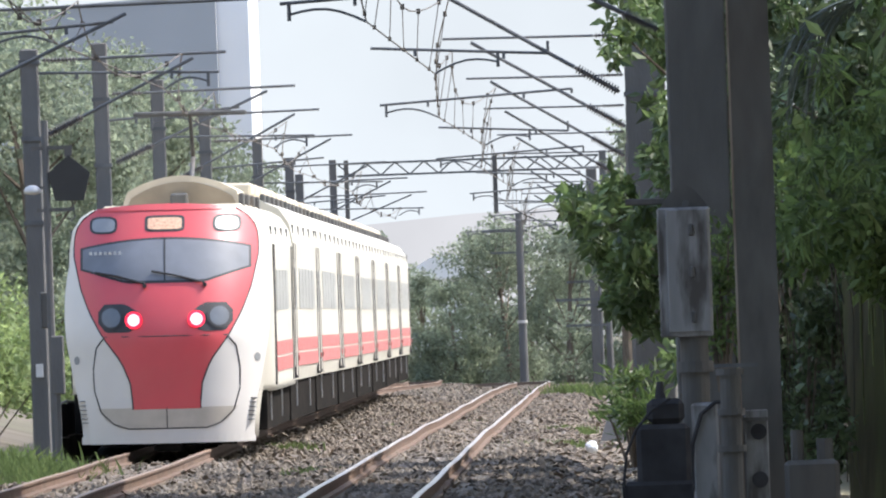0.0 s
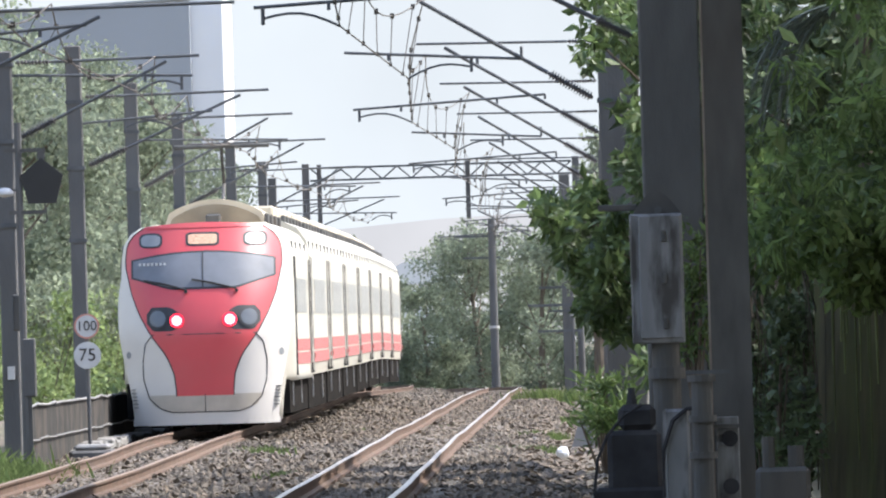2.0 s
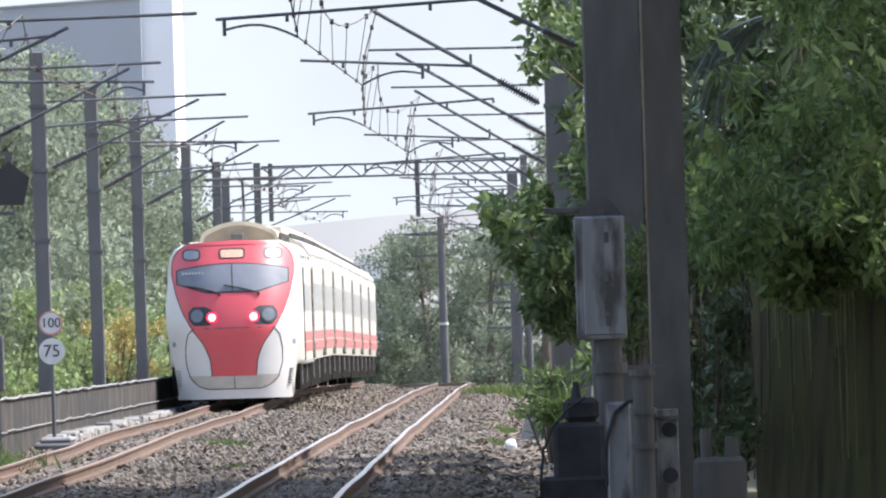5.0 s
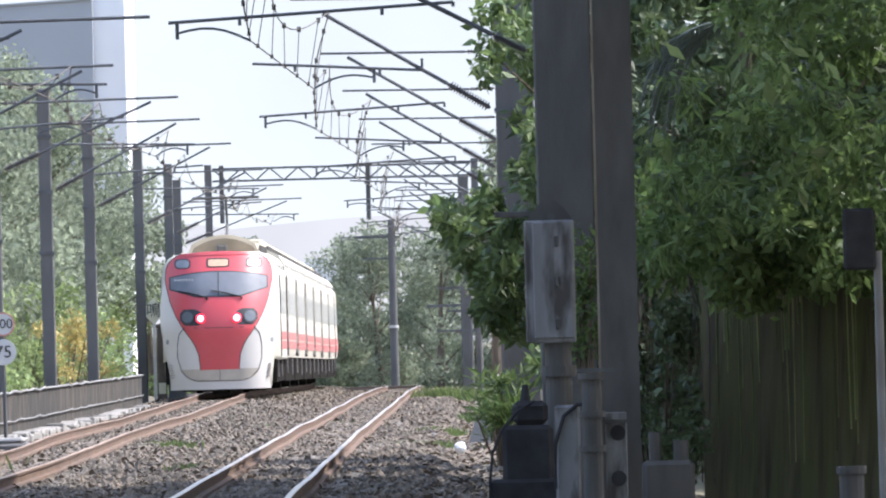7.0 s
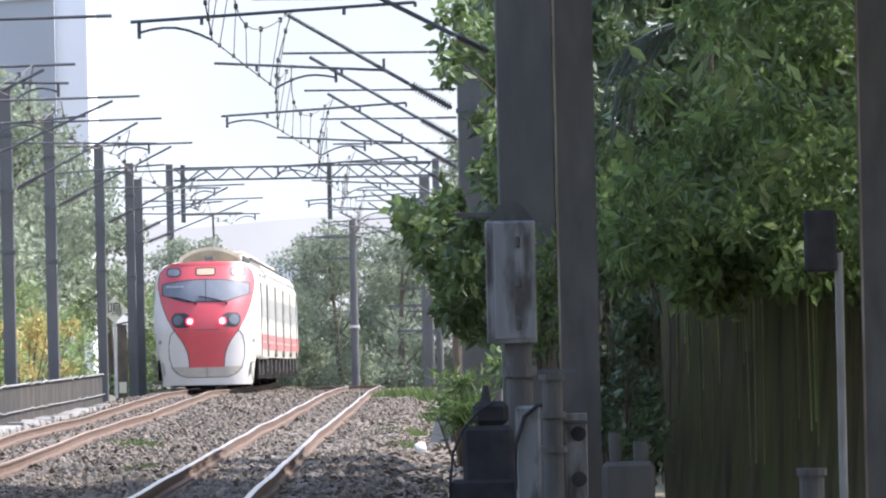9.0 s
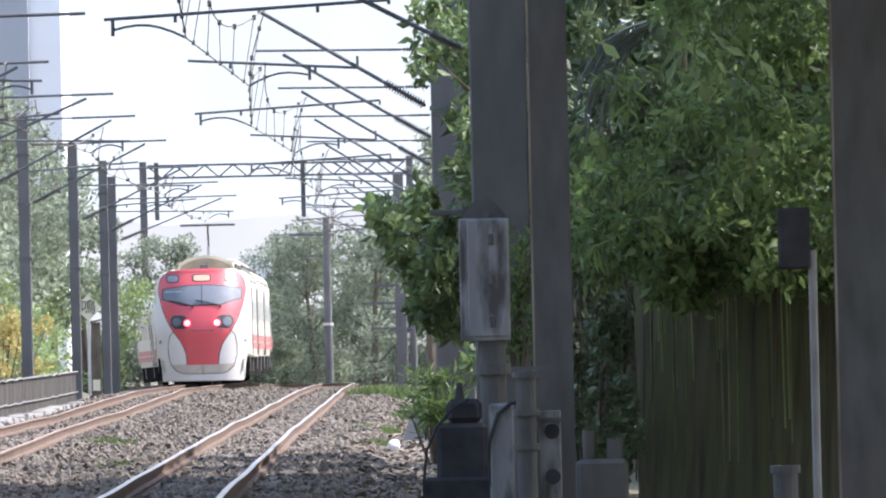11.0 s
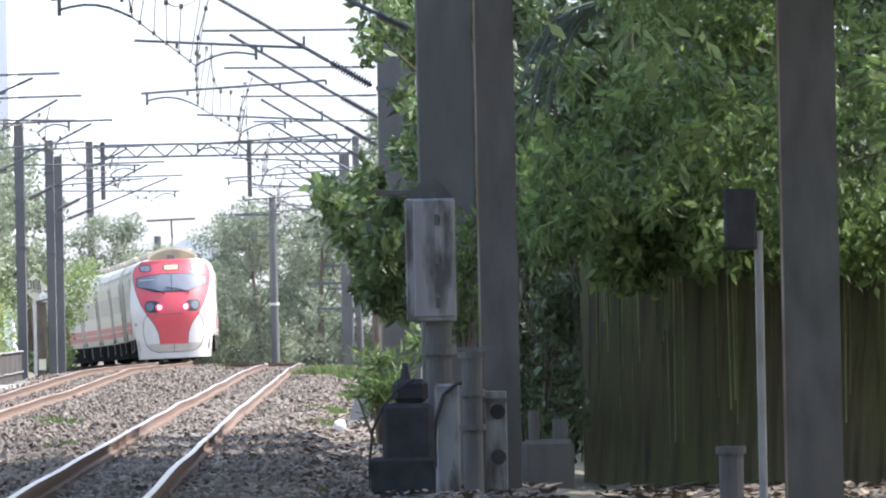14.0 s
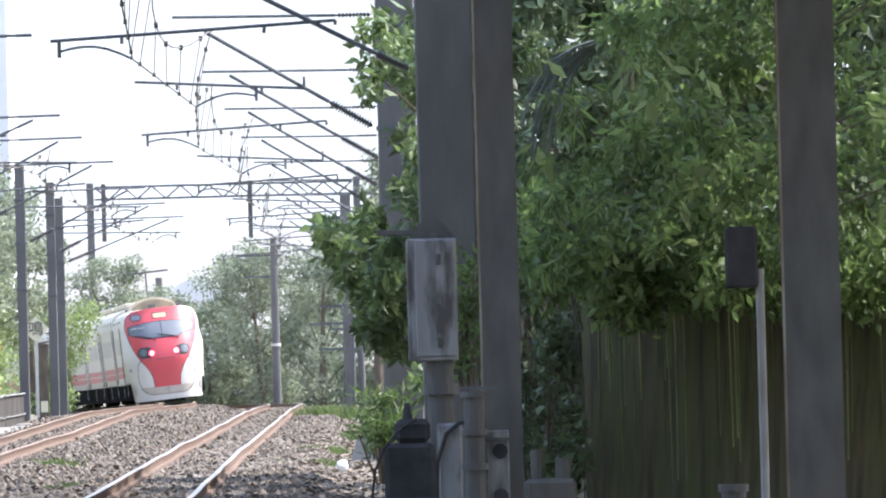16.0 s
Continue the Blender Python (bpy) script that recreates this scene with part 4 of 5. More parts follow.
def leafy_tree(name, label, boxes, count, leaf, mat, seed, trunk, spread=(0.38, 0.5, 0.32), rise=7.5):
    """A tree whose crown fills the given stretches of space."""
    rng = np.random.default_rng(seed)
    t = thing(name, label, "tree", trunk)
    st = bmesh.new()
    add_tube(st, (0, 0, -0.1), (0.1, 0.1, rise * 0.4), 0.14, 0.1)
    add_tube(st, (0.1, 0.1, rise * 0.4), (-0.1, 0.3, rise), 0.1, 0.04)
    cs = []
    for (x0, x1, y0, y1, z0, z1, n) in boxes:
        for k in range(n):
            c = (x0 + (x1 - x0) * rng.random() - trunk[0], y0 + (y1 - y0) * rng.random() - trunk[1], z0 + (z1 - z0) * rng.random() - trunk[2])
            cs.append(c)
            if k % 4 == 0:
                add_tube(st, (0, 0.1, min(rise * 0.9, max(1.0, c[2] * 0.8))), c, 0.03, 0.01, 5)
    part("trunk", st, "bark", t)
    leaf_mesh("crown", cs, spread, count, leaf, mat, t, seed, 0.6, 0.45)
    return t


def near_greenery():
    leafy_tree("broadleaf_tree", "dark glossy broad-leaved tree leaning over the track shoulder",
               [(-0.02, 0.45, 153, 157, 2.7, 3.05, 6), (0.3, 1.2, 152, 157, 2.2, 3.3, 22), (0.5, 1.3, 152, 157, 1.5, 2.3, 16), (0.62, 1.3, 153, 158, 4.5, 5.7, 11), (0.95, 1.6, 152, 158, 3.2, 5.0, 12), (1.3, 2.1, 156, 162, 0.2, 6.0, 30)], 6500, 0.18, "leaf_broad", 201, (1.9, 157, -0.6), (0.2, 0.4, 0.2))
    leafy_tree("hedge_tree", "dense dark green tree crown above the mossy wall",
               [(2.0, 7.8, 150.5, 158, 1.9, 6.8, 260), (1.9, 3.2, 151, 158, 0.0, 2.4, 40)], 42000, 0.2, "leaf_dark", 202, (4.0, 156, -0.6))
    leafy_tree("back_hedge_tree", "dark leafy thicket behind the hedge tree",
               [(1.6, 9.0, 162, 170, 0.5, 8.0, 220)], 16000, 0.4, "leaf_dark", 204, (5.0, 167, -0.4), (0.6, 0.6, 0.5))
    front = leafy_tree("light_green_tree", "bright green leafy branches hanging over the mossy wall",
               [(2.4, 4.8, 143, 148, 2.2, 3.5, 46), (3.2, 7.0, 142, 147, 2.0, 4.2, 60), (2.9, 6.8, 143.5, 146, 2.1, 2.7, 46), (3.55, 7.0, 145, 149, 3.4, 6.2, 62), (4.4, 6.6, 142.8, 144.5, 1.9, 2.3, 16), (3.2, 3.8, 143.6, 145, 1.85, 2.3, 8)], 21000, 0.17, "leaf", 203, (4.6, 151, -0.6))


    # broad pale blades and fern-like sprays among the branches
    rng = np.random.default_rng(205)
    spots = [(2.4 + 4.4 * rng.random() - 4.6, 141.8 + 1.6 * rng.random() - 151, 2.3 + 2.6 * rng.random() + 0.6) for _ in range(46)]
    blades = leaf_mesh("broad_blade", spots[:26], 0.25, 110, 0.27, "leaf_pale", front, 206, 0.9, 0.42, "pale green broad blades")
    sprays = leaf_mesh("fern_spray", spots[12:], (0.22, 0.2, 0.16), 1100, 0.24, "leaf", front, 207, 1.0, 0.16, "narrow bright green fern leaflets")
    for ob in (blades, sprays):
        tagged(ob, kind="stuff")


near_greenery()


def mossy_wall():
    w = thing("mossy_wall", "damp dark wall streaked with green moss", "wall", (0, 0, 0), kind="structure")
    a, b = Vector((3.08, 148.67, 0)), Vector((12.0, 141, 0))
    n, rows = 60, 10
    bm = bmesh.new()
    grid = []
    for i in range(n + 1):
        p = a.lerp(b, i / n)
        top = 2.3 + 0.1 * noise.noise((i * 0.4, 0, 0))
        grid.append([bm.verts.new((p.x, p.y + 0.07 * noise.noise((i * 0.35, k * 0.2, 2)) + 0.04 * k, -1.0 + (top + 1.0) * k / rows)) for k in range(rows + 1)] + [bm.verts.new((p.x + 0.3, p.y + 1.0, top)), bm.verts.new((p.x + 0.3, p.y + 1.0, -1.0))])
    for p, q in zip(grid, grid[1:]):
        for k in range(len(p) - 1):
            bm.faces.new((p[k], q[k], q[k + 1], p[k + 1]))
    part("wall_face", bm, "moss_wall", w, smooth=True)


mossy_wall()


def wall_vines():
    """Thin stems and roots hanging down the face of the wall."""
    rng = np.random.default_rng(61)
    a, b = Vector((3.08, 148.67, 0)), Vector((12.0, 141, 0))
    bm = bmesh.new()
    for k in range(130):
        e = 0.02 + 0.62 * rng.random() ** 1.4
        p = a.lerp(b, e)
        drop = 0.4 + 2.3 * rng.random() ** 1.6
        pts = [(p.x + 0.01 * math.sin(3 * q + k), p.y - 0.1, 2.3 - drop * q) for q in (0, 0.3, 0.6, 1.0)]
        add_path(bm, pts, 0.006 + 0.006 * rng.random(), 4)
    t = part("hanging_vines", bm, "vine")
    tagged(t, "thin green and brown stems hanging down the mossy wall", "vine", kind="stuff")


wall_vines()


def stem_tangle():
    """Dry stems and aerial roots that hang in the dark gap beside the wall."""
    rng = np.random.default_rng(63)
    bm = bmesh.new()
    for k in range(46):
        x, y = 2.0 + 1.1 * rng.random(), 147.6 + 1.6 * rng.random()
        top, low = 1.2 + 1.6 * rng.random(), -0.6 + 1.2 * rng.random() ** 2
        lean_x = rng.normal(0, 0.22)
        pts = [(x + lean_x * q + 0.06 * math.sin(5 * q + k), y, top + (low - top) * q) for q in (0, 0.25, 0.5, 0.75, 1.0)]
        add_path(bm, pts, 0.004 + 0.009 * rng.random() ** 2, 4)
    tagged(part("stem_tangle", bm, "dry_stem"), "dry brown stems and aerial roots hanging beside the wall", "stems", kind="stuff")


stem_tangle()


def relay_box():
    """The signal post with its tall box."""
    t = thing("signal_relay_box", "tall grey relay box with peeling paint on a rusty post", "relay box", (1.23, 140, -0.75))
    u = 0.75
    z0, z1 = 1.36, 2.74
    b = part("box", box((-0.29, -0.2, u + z0), (0.27, 0.2, u + z1), 0.015), "box_grey", t)
    part("door", box((-0.20, -0.23, u + z0 + 0.05), (0.25, -0.2, u + z1 - 0.02), 0.01), "box_grey", b, "peeling grey door")
    for z in (2.5, 2.05, 1.57):
        part("latch", box((0.04, -0.26, u + z - 0.06), (0.09, -0.225, u + z + 0.06), 0.01), "dark_steel", b)
    cap = [(-0.26 + 0.52 * i / 12, u + z1 + 0.24 * math.sin(math.pi * i / 12)) for i in range(13)]
    part("cap", prism(cap, -0.1, 0.15), "dark_steel", t, "dark rounded cap")
    part("eye_bolt", tube((0.02, -0.16, u + z1 + 0.04), (0.02, -0.1, u + z1 + 0.04), 0.04), "steel", t)
    part("bar", box((-0.62, -0.04, u + z1 + 0.04), (-0.2, 0.04, u + z1 + 0.11), 0.01), "dark_steel", t)
    part("post", tube((0.06, 0, 0), (0.06, 0, u + z0), 0.15, sides=16), "dark_steel", t)
    part("collar", tube((0.06, 0, u + 0.98), (0.06, 0, u + 1.1), 0.2, sides=16), "dark_steel", t)


relay_box()


def steel_column(label, x, y, w, top, base=-0.75):
    """A broad-flanged steel column with base plate."""
    t = thing("steel_column", label, "column", (x, y, base), group="steel columns")
    h = top - base
    part("flange", box((-w / 2, -w / 2, 0), (w / 2, -w / 2 + 0.025, h)), "dark_steel", t)
    part("flange", box((-w / 2, w / 2 - 0.025, 0), (w / 2, w / 2, h)), "dark_steel", t)
    part("web", box((-0.012, -w / 2 + 0.025, 0), (0.012, w / 2 - 0.025, h)), "dark_steel", t)
    bp = part("base_plate", box((-w * 0.8, -w * 0.8, 0), (w * 0.8, w * 0.8, 0.04)), "dark_steel", t)
    for sx in (-1, 1):
        for sy in (-1, 1):
            part("bolt", tube((sx * w * 0.65, sy * w * 0.65, 0.04), (sx * w * 0.65, sy * w * 0.65, 0.12), 0.025), "steel", bp)
    part("edge_strip", box((-w / 2 - 0.014, -w / 2 - 0.006, 0), (-w / 2 + 0.01, -w / 2 - 0.002, h)), "rust_strip", t, "flaking rusty edge")
    return t


steel_column("dark steel column beside the relay box", 1.95, 138, 0.43, 7.5)
steel_column("dark steel column in front of the mossy wall", 4.90, 125, 0.57, 7.5)


# ---- beside the left track ----
def trackside_fence():
    f = thing("trackside_fence", "low grey sheet-metal fence with a wavy top rail", "fence")
    def fx(y):
        return -7.16 + (left_line(y) + 5.5) * 0.6
    y = 182.0
    while y < 291:
        z = 0.02
        h = 0.66
        bm = bmesh.new()
        n = 9
        cols = []
        for k in range(n + 1):
            yy = y + 2.9 * k / n
            dx = 0.001 if k % 2 else -0.001
            cols.append([bm.verts.new((fx(yy) + dx + t, yy, zz)) for t, zz in ((0, z - 0.5), (0, z + h), (-0.02, z + h), (-0.02, z - 0.5))])
        for p, q in zip(cols, cols[1:]):
            for k in range(4):
                bm.faces.new((p[k], q[k], q[(k + 1) % 4], p[(k + 1) % 4]))
        part("panel", bm, "fence_sheet", f)
        wav = 0.06 * noise.noise((y * 0.37, 0, 5))
        part("top_rail", tube((fx(y) + 0.03, y, z + h + 0.02 + wav), (fx(y + 2.9) + 0.03, y + 3.0, z + h + 0.02 - wav), 0.02), "post_grey", f, "pale worn top rail")
        part("lower_rail", tube((fx(y) + 0.04, y, z + 0.2), (fx(y + 2.9) + 0.04, y + 3.0, z + 0.2 + wav), 0.012), "post_grey", f)
        part("fence_post", box((fx(y) - 0.11, y - 0.05, z - 0.5), (fx(y) - 0.02, y + 0.05, z + h)), "concrete", f)
        y += 3.0


trackside_fence()


def cable_trough():
    first = None
    rng = np.random.default_rng(3)
    for i in range(70):
        y = 196 + 1.3 * i
        x = -6.98 + (left_line(y) + 5.5) * 0.7 + rng.normal(0, 0.02)
        m = pose(x, y, -0.06 + rng.normal(0, 0.02), rng.normal(0, 1.5), rng.normal(0, 2.5), rng.normal(0, 2))
        if first is None:
            first = part("trough_cover", box((-0.16, -0.6, -0.25), (0.16, 0.6, 0.06), 0.02), "pale_stone")
            tagged(first, "pale concrete cable trough cover slab beside the track", "trough cover", "trough covers")
            first.matrix_basis = m
        else:
            copy_thing(first, m)


cable_trough()


def text_part(words, size, at, parent, mat, name="lettering"):
    cu = bpy.data.curves.new(name, 'FONT')
    cu.body, cu.size, cu.align_x, cu.align_y, cu.extrude = words, size, 'CENTER', 'CENTER', 0.004
    cu.materials.append(M[mat])
    tmp = new(name, cu)
    dg = bpy.context.evaluated_depsgraph_get()
    me = bpy.data.meshes.new_from_object(tmp.evaluated_get(dg))
    bpy.data.objects.remove(tmp)
    if not me.materials:
        me.materials.append(M[mat])
    ob = new(name, me)
    ob.parent = parent
    ob.matrix_basis = pose(*at, 90, 0, 0)
    return ob


def speed_sign():
    t = thing("speed_limit_sign", "two round white speed signs on a thin post", "sign", (-6.9, 195, -0.1))
    part("post", tube((0, 0.03, -0.1), (0, 0.03, 1.85), 0.03), "concrete", t)
    for z, r, words, rim in ((1.92, 0.19, "100", "sign_red"), (1.48, 0.205, "75", "sign_white")):
        d = part("disc", tube((0, 0.0, z), (0, -0.02, z), r, sides=32), rim, t, "round white speed disc")
        part("disc_face", tube((0, -0.02, z), (0, -0.026, z), r * 0.86, sides=32), "sign_white", d)
        text_part(words, 0.21 if words == "100" else 0.27, (0, -0.032, z), d, "sign_black")


speed_sign()


def whistle_sign():
    t = thing("whistle_sign", "diamond-shaped pale yellow whistle sign on a post", "sign", (-7.8, 336, -0.06))
    part("post", box((-0.04, 0.0, -0.2), (0.04, 0.06, 2.1)), "pipe_white", t)
    d = part("board", prism([(0, 2.0), (0.36, 2.36), (0, 2.72), (-0.36, 2.36)], -0.03, 0.0), "sign_yellow", t, "pale yellow diamond board")
    text_part("\u9cf4", 0.42, (0, -0.036, 2.36), d, "sign_black")


whistle_sign()


def marker_post():
    t = thing("timber_post", "stout weathered brown timber post behind the whistle sign", "post", (-7.66, 338, -0.5))
    part("shaft", box((-0.13, -0.13, 0), (0.13, 0.13, 2.35), 0.02), "bark", t)
    part("cap", box((-0.15, -0.15, 2.35), (0.15, 0.15, 2.41), 0.01), "bark", t)
    part("plate", box((-0.1, -0.145, 0.55), (0.1, -0.131, 0.85)), "sign_yellow", t, "faded pale plate")


marker_post()


def signal_target():
    """Pentagonal board hung from brackets on the near mast, with the boxes below it."""
    t = thing("pentagon_signal", "black pentagonal signal board on steel brackets", "signal", (-6.75, 176, -0.13))
    part("board", prism([(0, 4.22), (0.29, 3.98), (0.19, 3.6), (-0.19, 3.6), (-0.29, 3.98)], -0.06, 0.02), "sign_black", t, "black pentagon board")
    part("neck", box((-0.05, -0.05, 4.2), (0.05, 0.02, 4.34)), "dark_steel", t)
    part("bracket", box((-0.5, -0.04, 4.3), (0.06, 0.02, 4.35)), "dark_steel", t)
    part("bracket", box((-0.45, -0.04, 3.46), (0.06, 0.02, 3.51)), "dark_steel", t)
    part("hook", add_path(bmesh.new(), [(0.03, 0, 3.6), (0.05, 0, 3.5), (0.06, 0, 3.38), (0.02, 0, 3.33), (-0.03, 0, 3.38)], 0.015), "dark_steel", t)
    part("mounting_pipe", tube((-0.31, 0, -0.6), (-0.31, 0, 4.7), 0.05), "concrete", t)
    lamp = part("lamp_arm", box((-0.52, -0.03, 3.78), (-0.30, 0.01, 3.81)), "dark_steel", t)
    bm = bmesh.new()
    bmesh.ops.create_uvsphere(bm, u_segments=16, v_segments=10, radius=0.12)
    for v in bm.verts:
        v.co = Vector((v.co.x - 0.50, v.co.y, v.co.z * (0.75 if v.co.z > 0 else 0.35) + 3.74))
    part("lamp_dome", bm, "sign_white", lamp, "white domed lamp", smooth=True)
    p = thing("label_plate", "small white label plate fixed to the mast", "plate", (-7.3, 177.362, 1.18))
    part("plate", box((-0.05, -0.012, -0.09), (0.05, 0.012, 0.09), 0.004), "sign_white", p)
    s = thing("trackside_cabinet", "narrow grey metal cabinet on a post beside the mast", "cabinet", (-7.0, 176, -0.5))
    part("body", box((-0.09, -0.06, 1.35), (0.1, 0.06, 2.15), 0.02), "concrete", s)
    part("post", box((-0.03, -0.03, 0), (0.03, 0.03, 1.35)), "dark_steel", s)
    s = thing("switch_box", "small dark switch box fixed to the mast", "switch box", (-7.14, 176.6, 1.75))
    part("body", box((-0.08, -0.1, 0.0), (0.06, 0.12, 0.5), 0.02), "dark_steel", s)
    part("hinge_strip", box((-0.085, -0.12, 0.03), (-0.07, -0.1, 0.47)), "steel", s)


signal_target()

shrub("yellow-flowering shrub behind the trackside fence", (-9.6, 330, 0.3), (1.6, 4.0, 2.2), 900, 0.14, "flower", 301, 16, name="flowering_shrub", category="shrub")
shrub("yellow-flowering shrub on the bank", (-8.9, 292, 0.2), (1.2, 3.0, 1.9), 500, 0.14, "flower", 302, 12, name="flowering_shrub", category="shrub")


def grass_tuft(label, at, w, h, n, seed):
    rng = np.random.default_rng(seed)
    v, f = [], []
    for i in range(n):
        x, y = rng.normal(0, w), rng.normal(0, w * 3)
        a = rng.normal(0, 0.35, 2)
        hh = h * (0.4 + 0.8 * rng.random())
        o = len(v)
        v += [(x - 0.012, y, 0), (x + 0.012, y, 0), (x + a[0] * hh * 0.4 + 0.008, y + a[1] * hh * 0.4, hh * 0.6), (x + a[0] * hh, y + a[1] * hh, hh)]
        f += [(o, o + 1, o + 2), (o, o + 2, o + 3)]
    t = mesh_of("grass_tuft", v, f, "grass")
    t.location = at
    tagged(t, label, "grass", "grass tufts", "stuff")


for i, (x, y, w, h, n) in enumerate([(-4.35, 196, 0.18, 0.16, 220), (-3.35, 165, 0.2, 0.14, 220), (-0.35, 190, 0.3, 0.12, 260), (0.1, 330, 0.5, 0.35, 500), (-7.05, 168, 0.4, 0.3, 1200), (-3.4, 240, 0.12, 0.12, 120), (-7.5, 172, 0.35, 0.35, 900), (-0.05, 214, 0.25, 0.16, 240), (-1.9, 240, 0.15, 0.1, 150), (0.35, 262, 0.3, 0.2, 260), (1.2, 390, 0.6, 0.5, 500), (-7.9, 174, 0.4, 0.45, 900), (-6.85, 163, 0.3, 0.22, 700)]):
    grass_tuft("tuft of sunlit grass among the ballast", (x, y, ballast_height(x, y) - 0.05 if x > -6.8 else -0.3), w, h, n, 400 + i)


# ---- beside the right track ----
def track_litter():
    bm = bmesh.new()
    bmesh.ops.create_icosphere(bm, subdivisions=2, radius=0.1)
    for v in bm.verts:
        v.co *= 1 + 0.35 * noise.noise(v.co * 14)
        v.co.z *= 0.9
    t = part("plastic_bag", bm, "plastic_white")
    t.location = (0.22, 186, -0.22)
    tagged(t, "crumpled white plastic bag lying on the shoulder", "bag")
    for i, (x, y) in enumerate([(-1.85, 172), (-0.2, 205), (0.5, 176)]):
        bm = bmesh.new()
        bmesh.ops.create_icosphere(bm, subdivisions=1, radius=0.04)
        p = part("pale_pebble", bm, "pale_stone")
        p.location = (x, y, ballast_height(x, y) + 0.03)
        tagged(p, "pale pebble on the ballast", "pebble", "pebbles")


track_litter()


def leaf_litter():
    """Dry leaves, twigs and broken stone on the ground beside the right track."""
    rng = np.random.default_rng(77)
    v, f = [], []
    for i in range(14000):
        y = 104 + 150 * rng.random() ** 1.6
        x = right_line(y) + 1.7 + rng.random() ** 1.3 * (3.0 if y > 148 else 7.5)
        base = ballast_height(x, y) if x < right_line(y) + 2.5 else -0.8
        z = max(base, -0.36 if y > 150 else -0.57 if x < 2.5 else -0.7) + 0.035
        r = 0.018 + 0.035 * rng.random()
        t = rng.random(3) * 6.3
        o = len(v)
        dx, dy, dz = r * math.cos(t[0]), r * math.sin(t[0]), r * (0.2 + 0.8 * rng.random())
        v += [(x - dx, y - dy, z), (x + dy, y - dx, z + dz * 0.3), (x + dx, y + dy, z + dz), (x - dy, y + dx, z + dz * 0.6)]
        f += [(o, o + 1, o + 2), (o, o + 2, o + 3)]
    for i in range(9000):
        y, x = 116 + 30 * rng.random(), 1.3 + 6.0 * rng.random()
        z = (-0.56 if x < 2.5 else -0.68) + 0.03 * rng.random()
        t, r = rng.random() * 6.3, 0.02 + 0.05 * rng.random() ** 2
        long = 1 + 2.5 * (rng.random() < 0.3)
        dx, dy, dz = r * math.cos(t) * long, r * math.sin(t) * long, r * (0.4 + rng.random())
        o = len(v)
        v += [(x - dx, y - dy, z), (x + dy / long, y - dx / long, z + dz * 0.4), (x + dx, y + dy, z + dz), (x - dy / long, y + dx / long, z + dz * 0.7)]
        f += [(o, o + 1, o + 2), (o, o + 2, o + 3)]
    tagged(mesh_of("leaf_litter", v, f, "litter"), "dry brown leaf litter and rubble on the track shoulder", "litter", kind="stuff")


leaf_litter()


def post_foot_gear():
    """Gear round the foot of the relay box."""
    t = thing("concrete_stub_post", "short pale concrete post below the relay box", "post", (1.36, 137.5, -0.75))
    part("shaft", box((-0.15, -0.1, 0), (0.13, 0.1, 1.42), 0.03), "box_grey", t)
    part("conduit", add_path(bmesh.new(), [(-0.16, -0.14, 0.5), (-0.15, -0.14, 1.0), (-0.05, -0.14, 1.3), (0.1, -0.14, 1.42), (0.28, -0.14, 1.43)], 0.025), "black_plastic", t, "black bent conduit")
    t = thing("cable_riser", "rusty cable riser pipe with collars", "pipe", (1.62, 137.0, -0.75))
    part("pipe", tube((0, 0, 0), (0, 0, 1.75), 0.11, sides=14), "dark_steel", t)
    for z in (0.9, 1.28, 1.7):
        part("collar", tube((0, 0, z), (0, 0, z + 0.07), 0.15, sides=14), "dark_steel", t)
    part("bracket", box((-0.16, -0.05, 1.78), (0.3, 0.05, 1.82)), "steel", t)
    t = thing("bolted_plate", "grey bolted steel plate on the column", "plate", (1.88, 137.2, -0.1))
    part("plate", box((-0.12, -0.03, -0.65), (0.12, 0.03, 0.68), 0.01), "box_grey", t)
    for z in (-0.05, 0.45):
        part("bolt_cap", tube((0.02, -0.08, z), (0.02, -0.03, z), 0.085, sides=16), "black_plastic", t)
    part("shelf", box((-0.28, -0.12, 0.56), (0.14, 0.05, 0.6)), "dark_steel", t)
    t = thing("point_machine", "black lineside equipment case with an arched cable", "equipment case", (0.85, 139, -0.7))
    part("case", box((-0.22, -0.25, 0), (0.35, 0.3, 1.15), 0.05), "black_plastic", t)
    part("lid", box((-0.1, -0.2, 1.15), (0.3, 0.25, 1.42), 0.06), "black_plastic", t)
    part("knob", tube((0.05, 0, 1.42), (0.05, 0, 1.6), 0.06, 0.03), "black_plastic", t)
    part("base", box((-0.36, -0.3, -0.1), (0.4, 0.32, 0.55), 0.04), "black_plastic", t)
    part("cable", add_path(bmesh.new(), [(-0.38, -0.3, 0), (-0.37, -0.3, 0.5), (-0.33, -0.3, 0.85), (-0.22, -0.3, 1.1), (-0.05, -0.28, 1.3), (0.15, -0.25, 1.42)], 0.018), "black_plastic", t)
    t = thing("lineside_box", "low dark lineside box among weeds", "box", (2.55, 143, -0.65))
    part("case", box((-0.3, -0.2, 0), (0.3, 0.2, 0.62), 0.05), "dark_steel", t)
    part("valve", tube((-0.15, 0, 0.62), (-0.15, 0, 0.95), 0.07), "dark_steel", t)
    part("valve", tube((0.15, 0, 0.62), (0.15, 0, 0.85), 0.09), "dark_steel", t)


post_foot_gear()


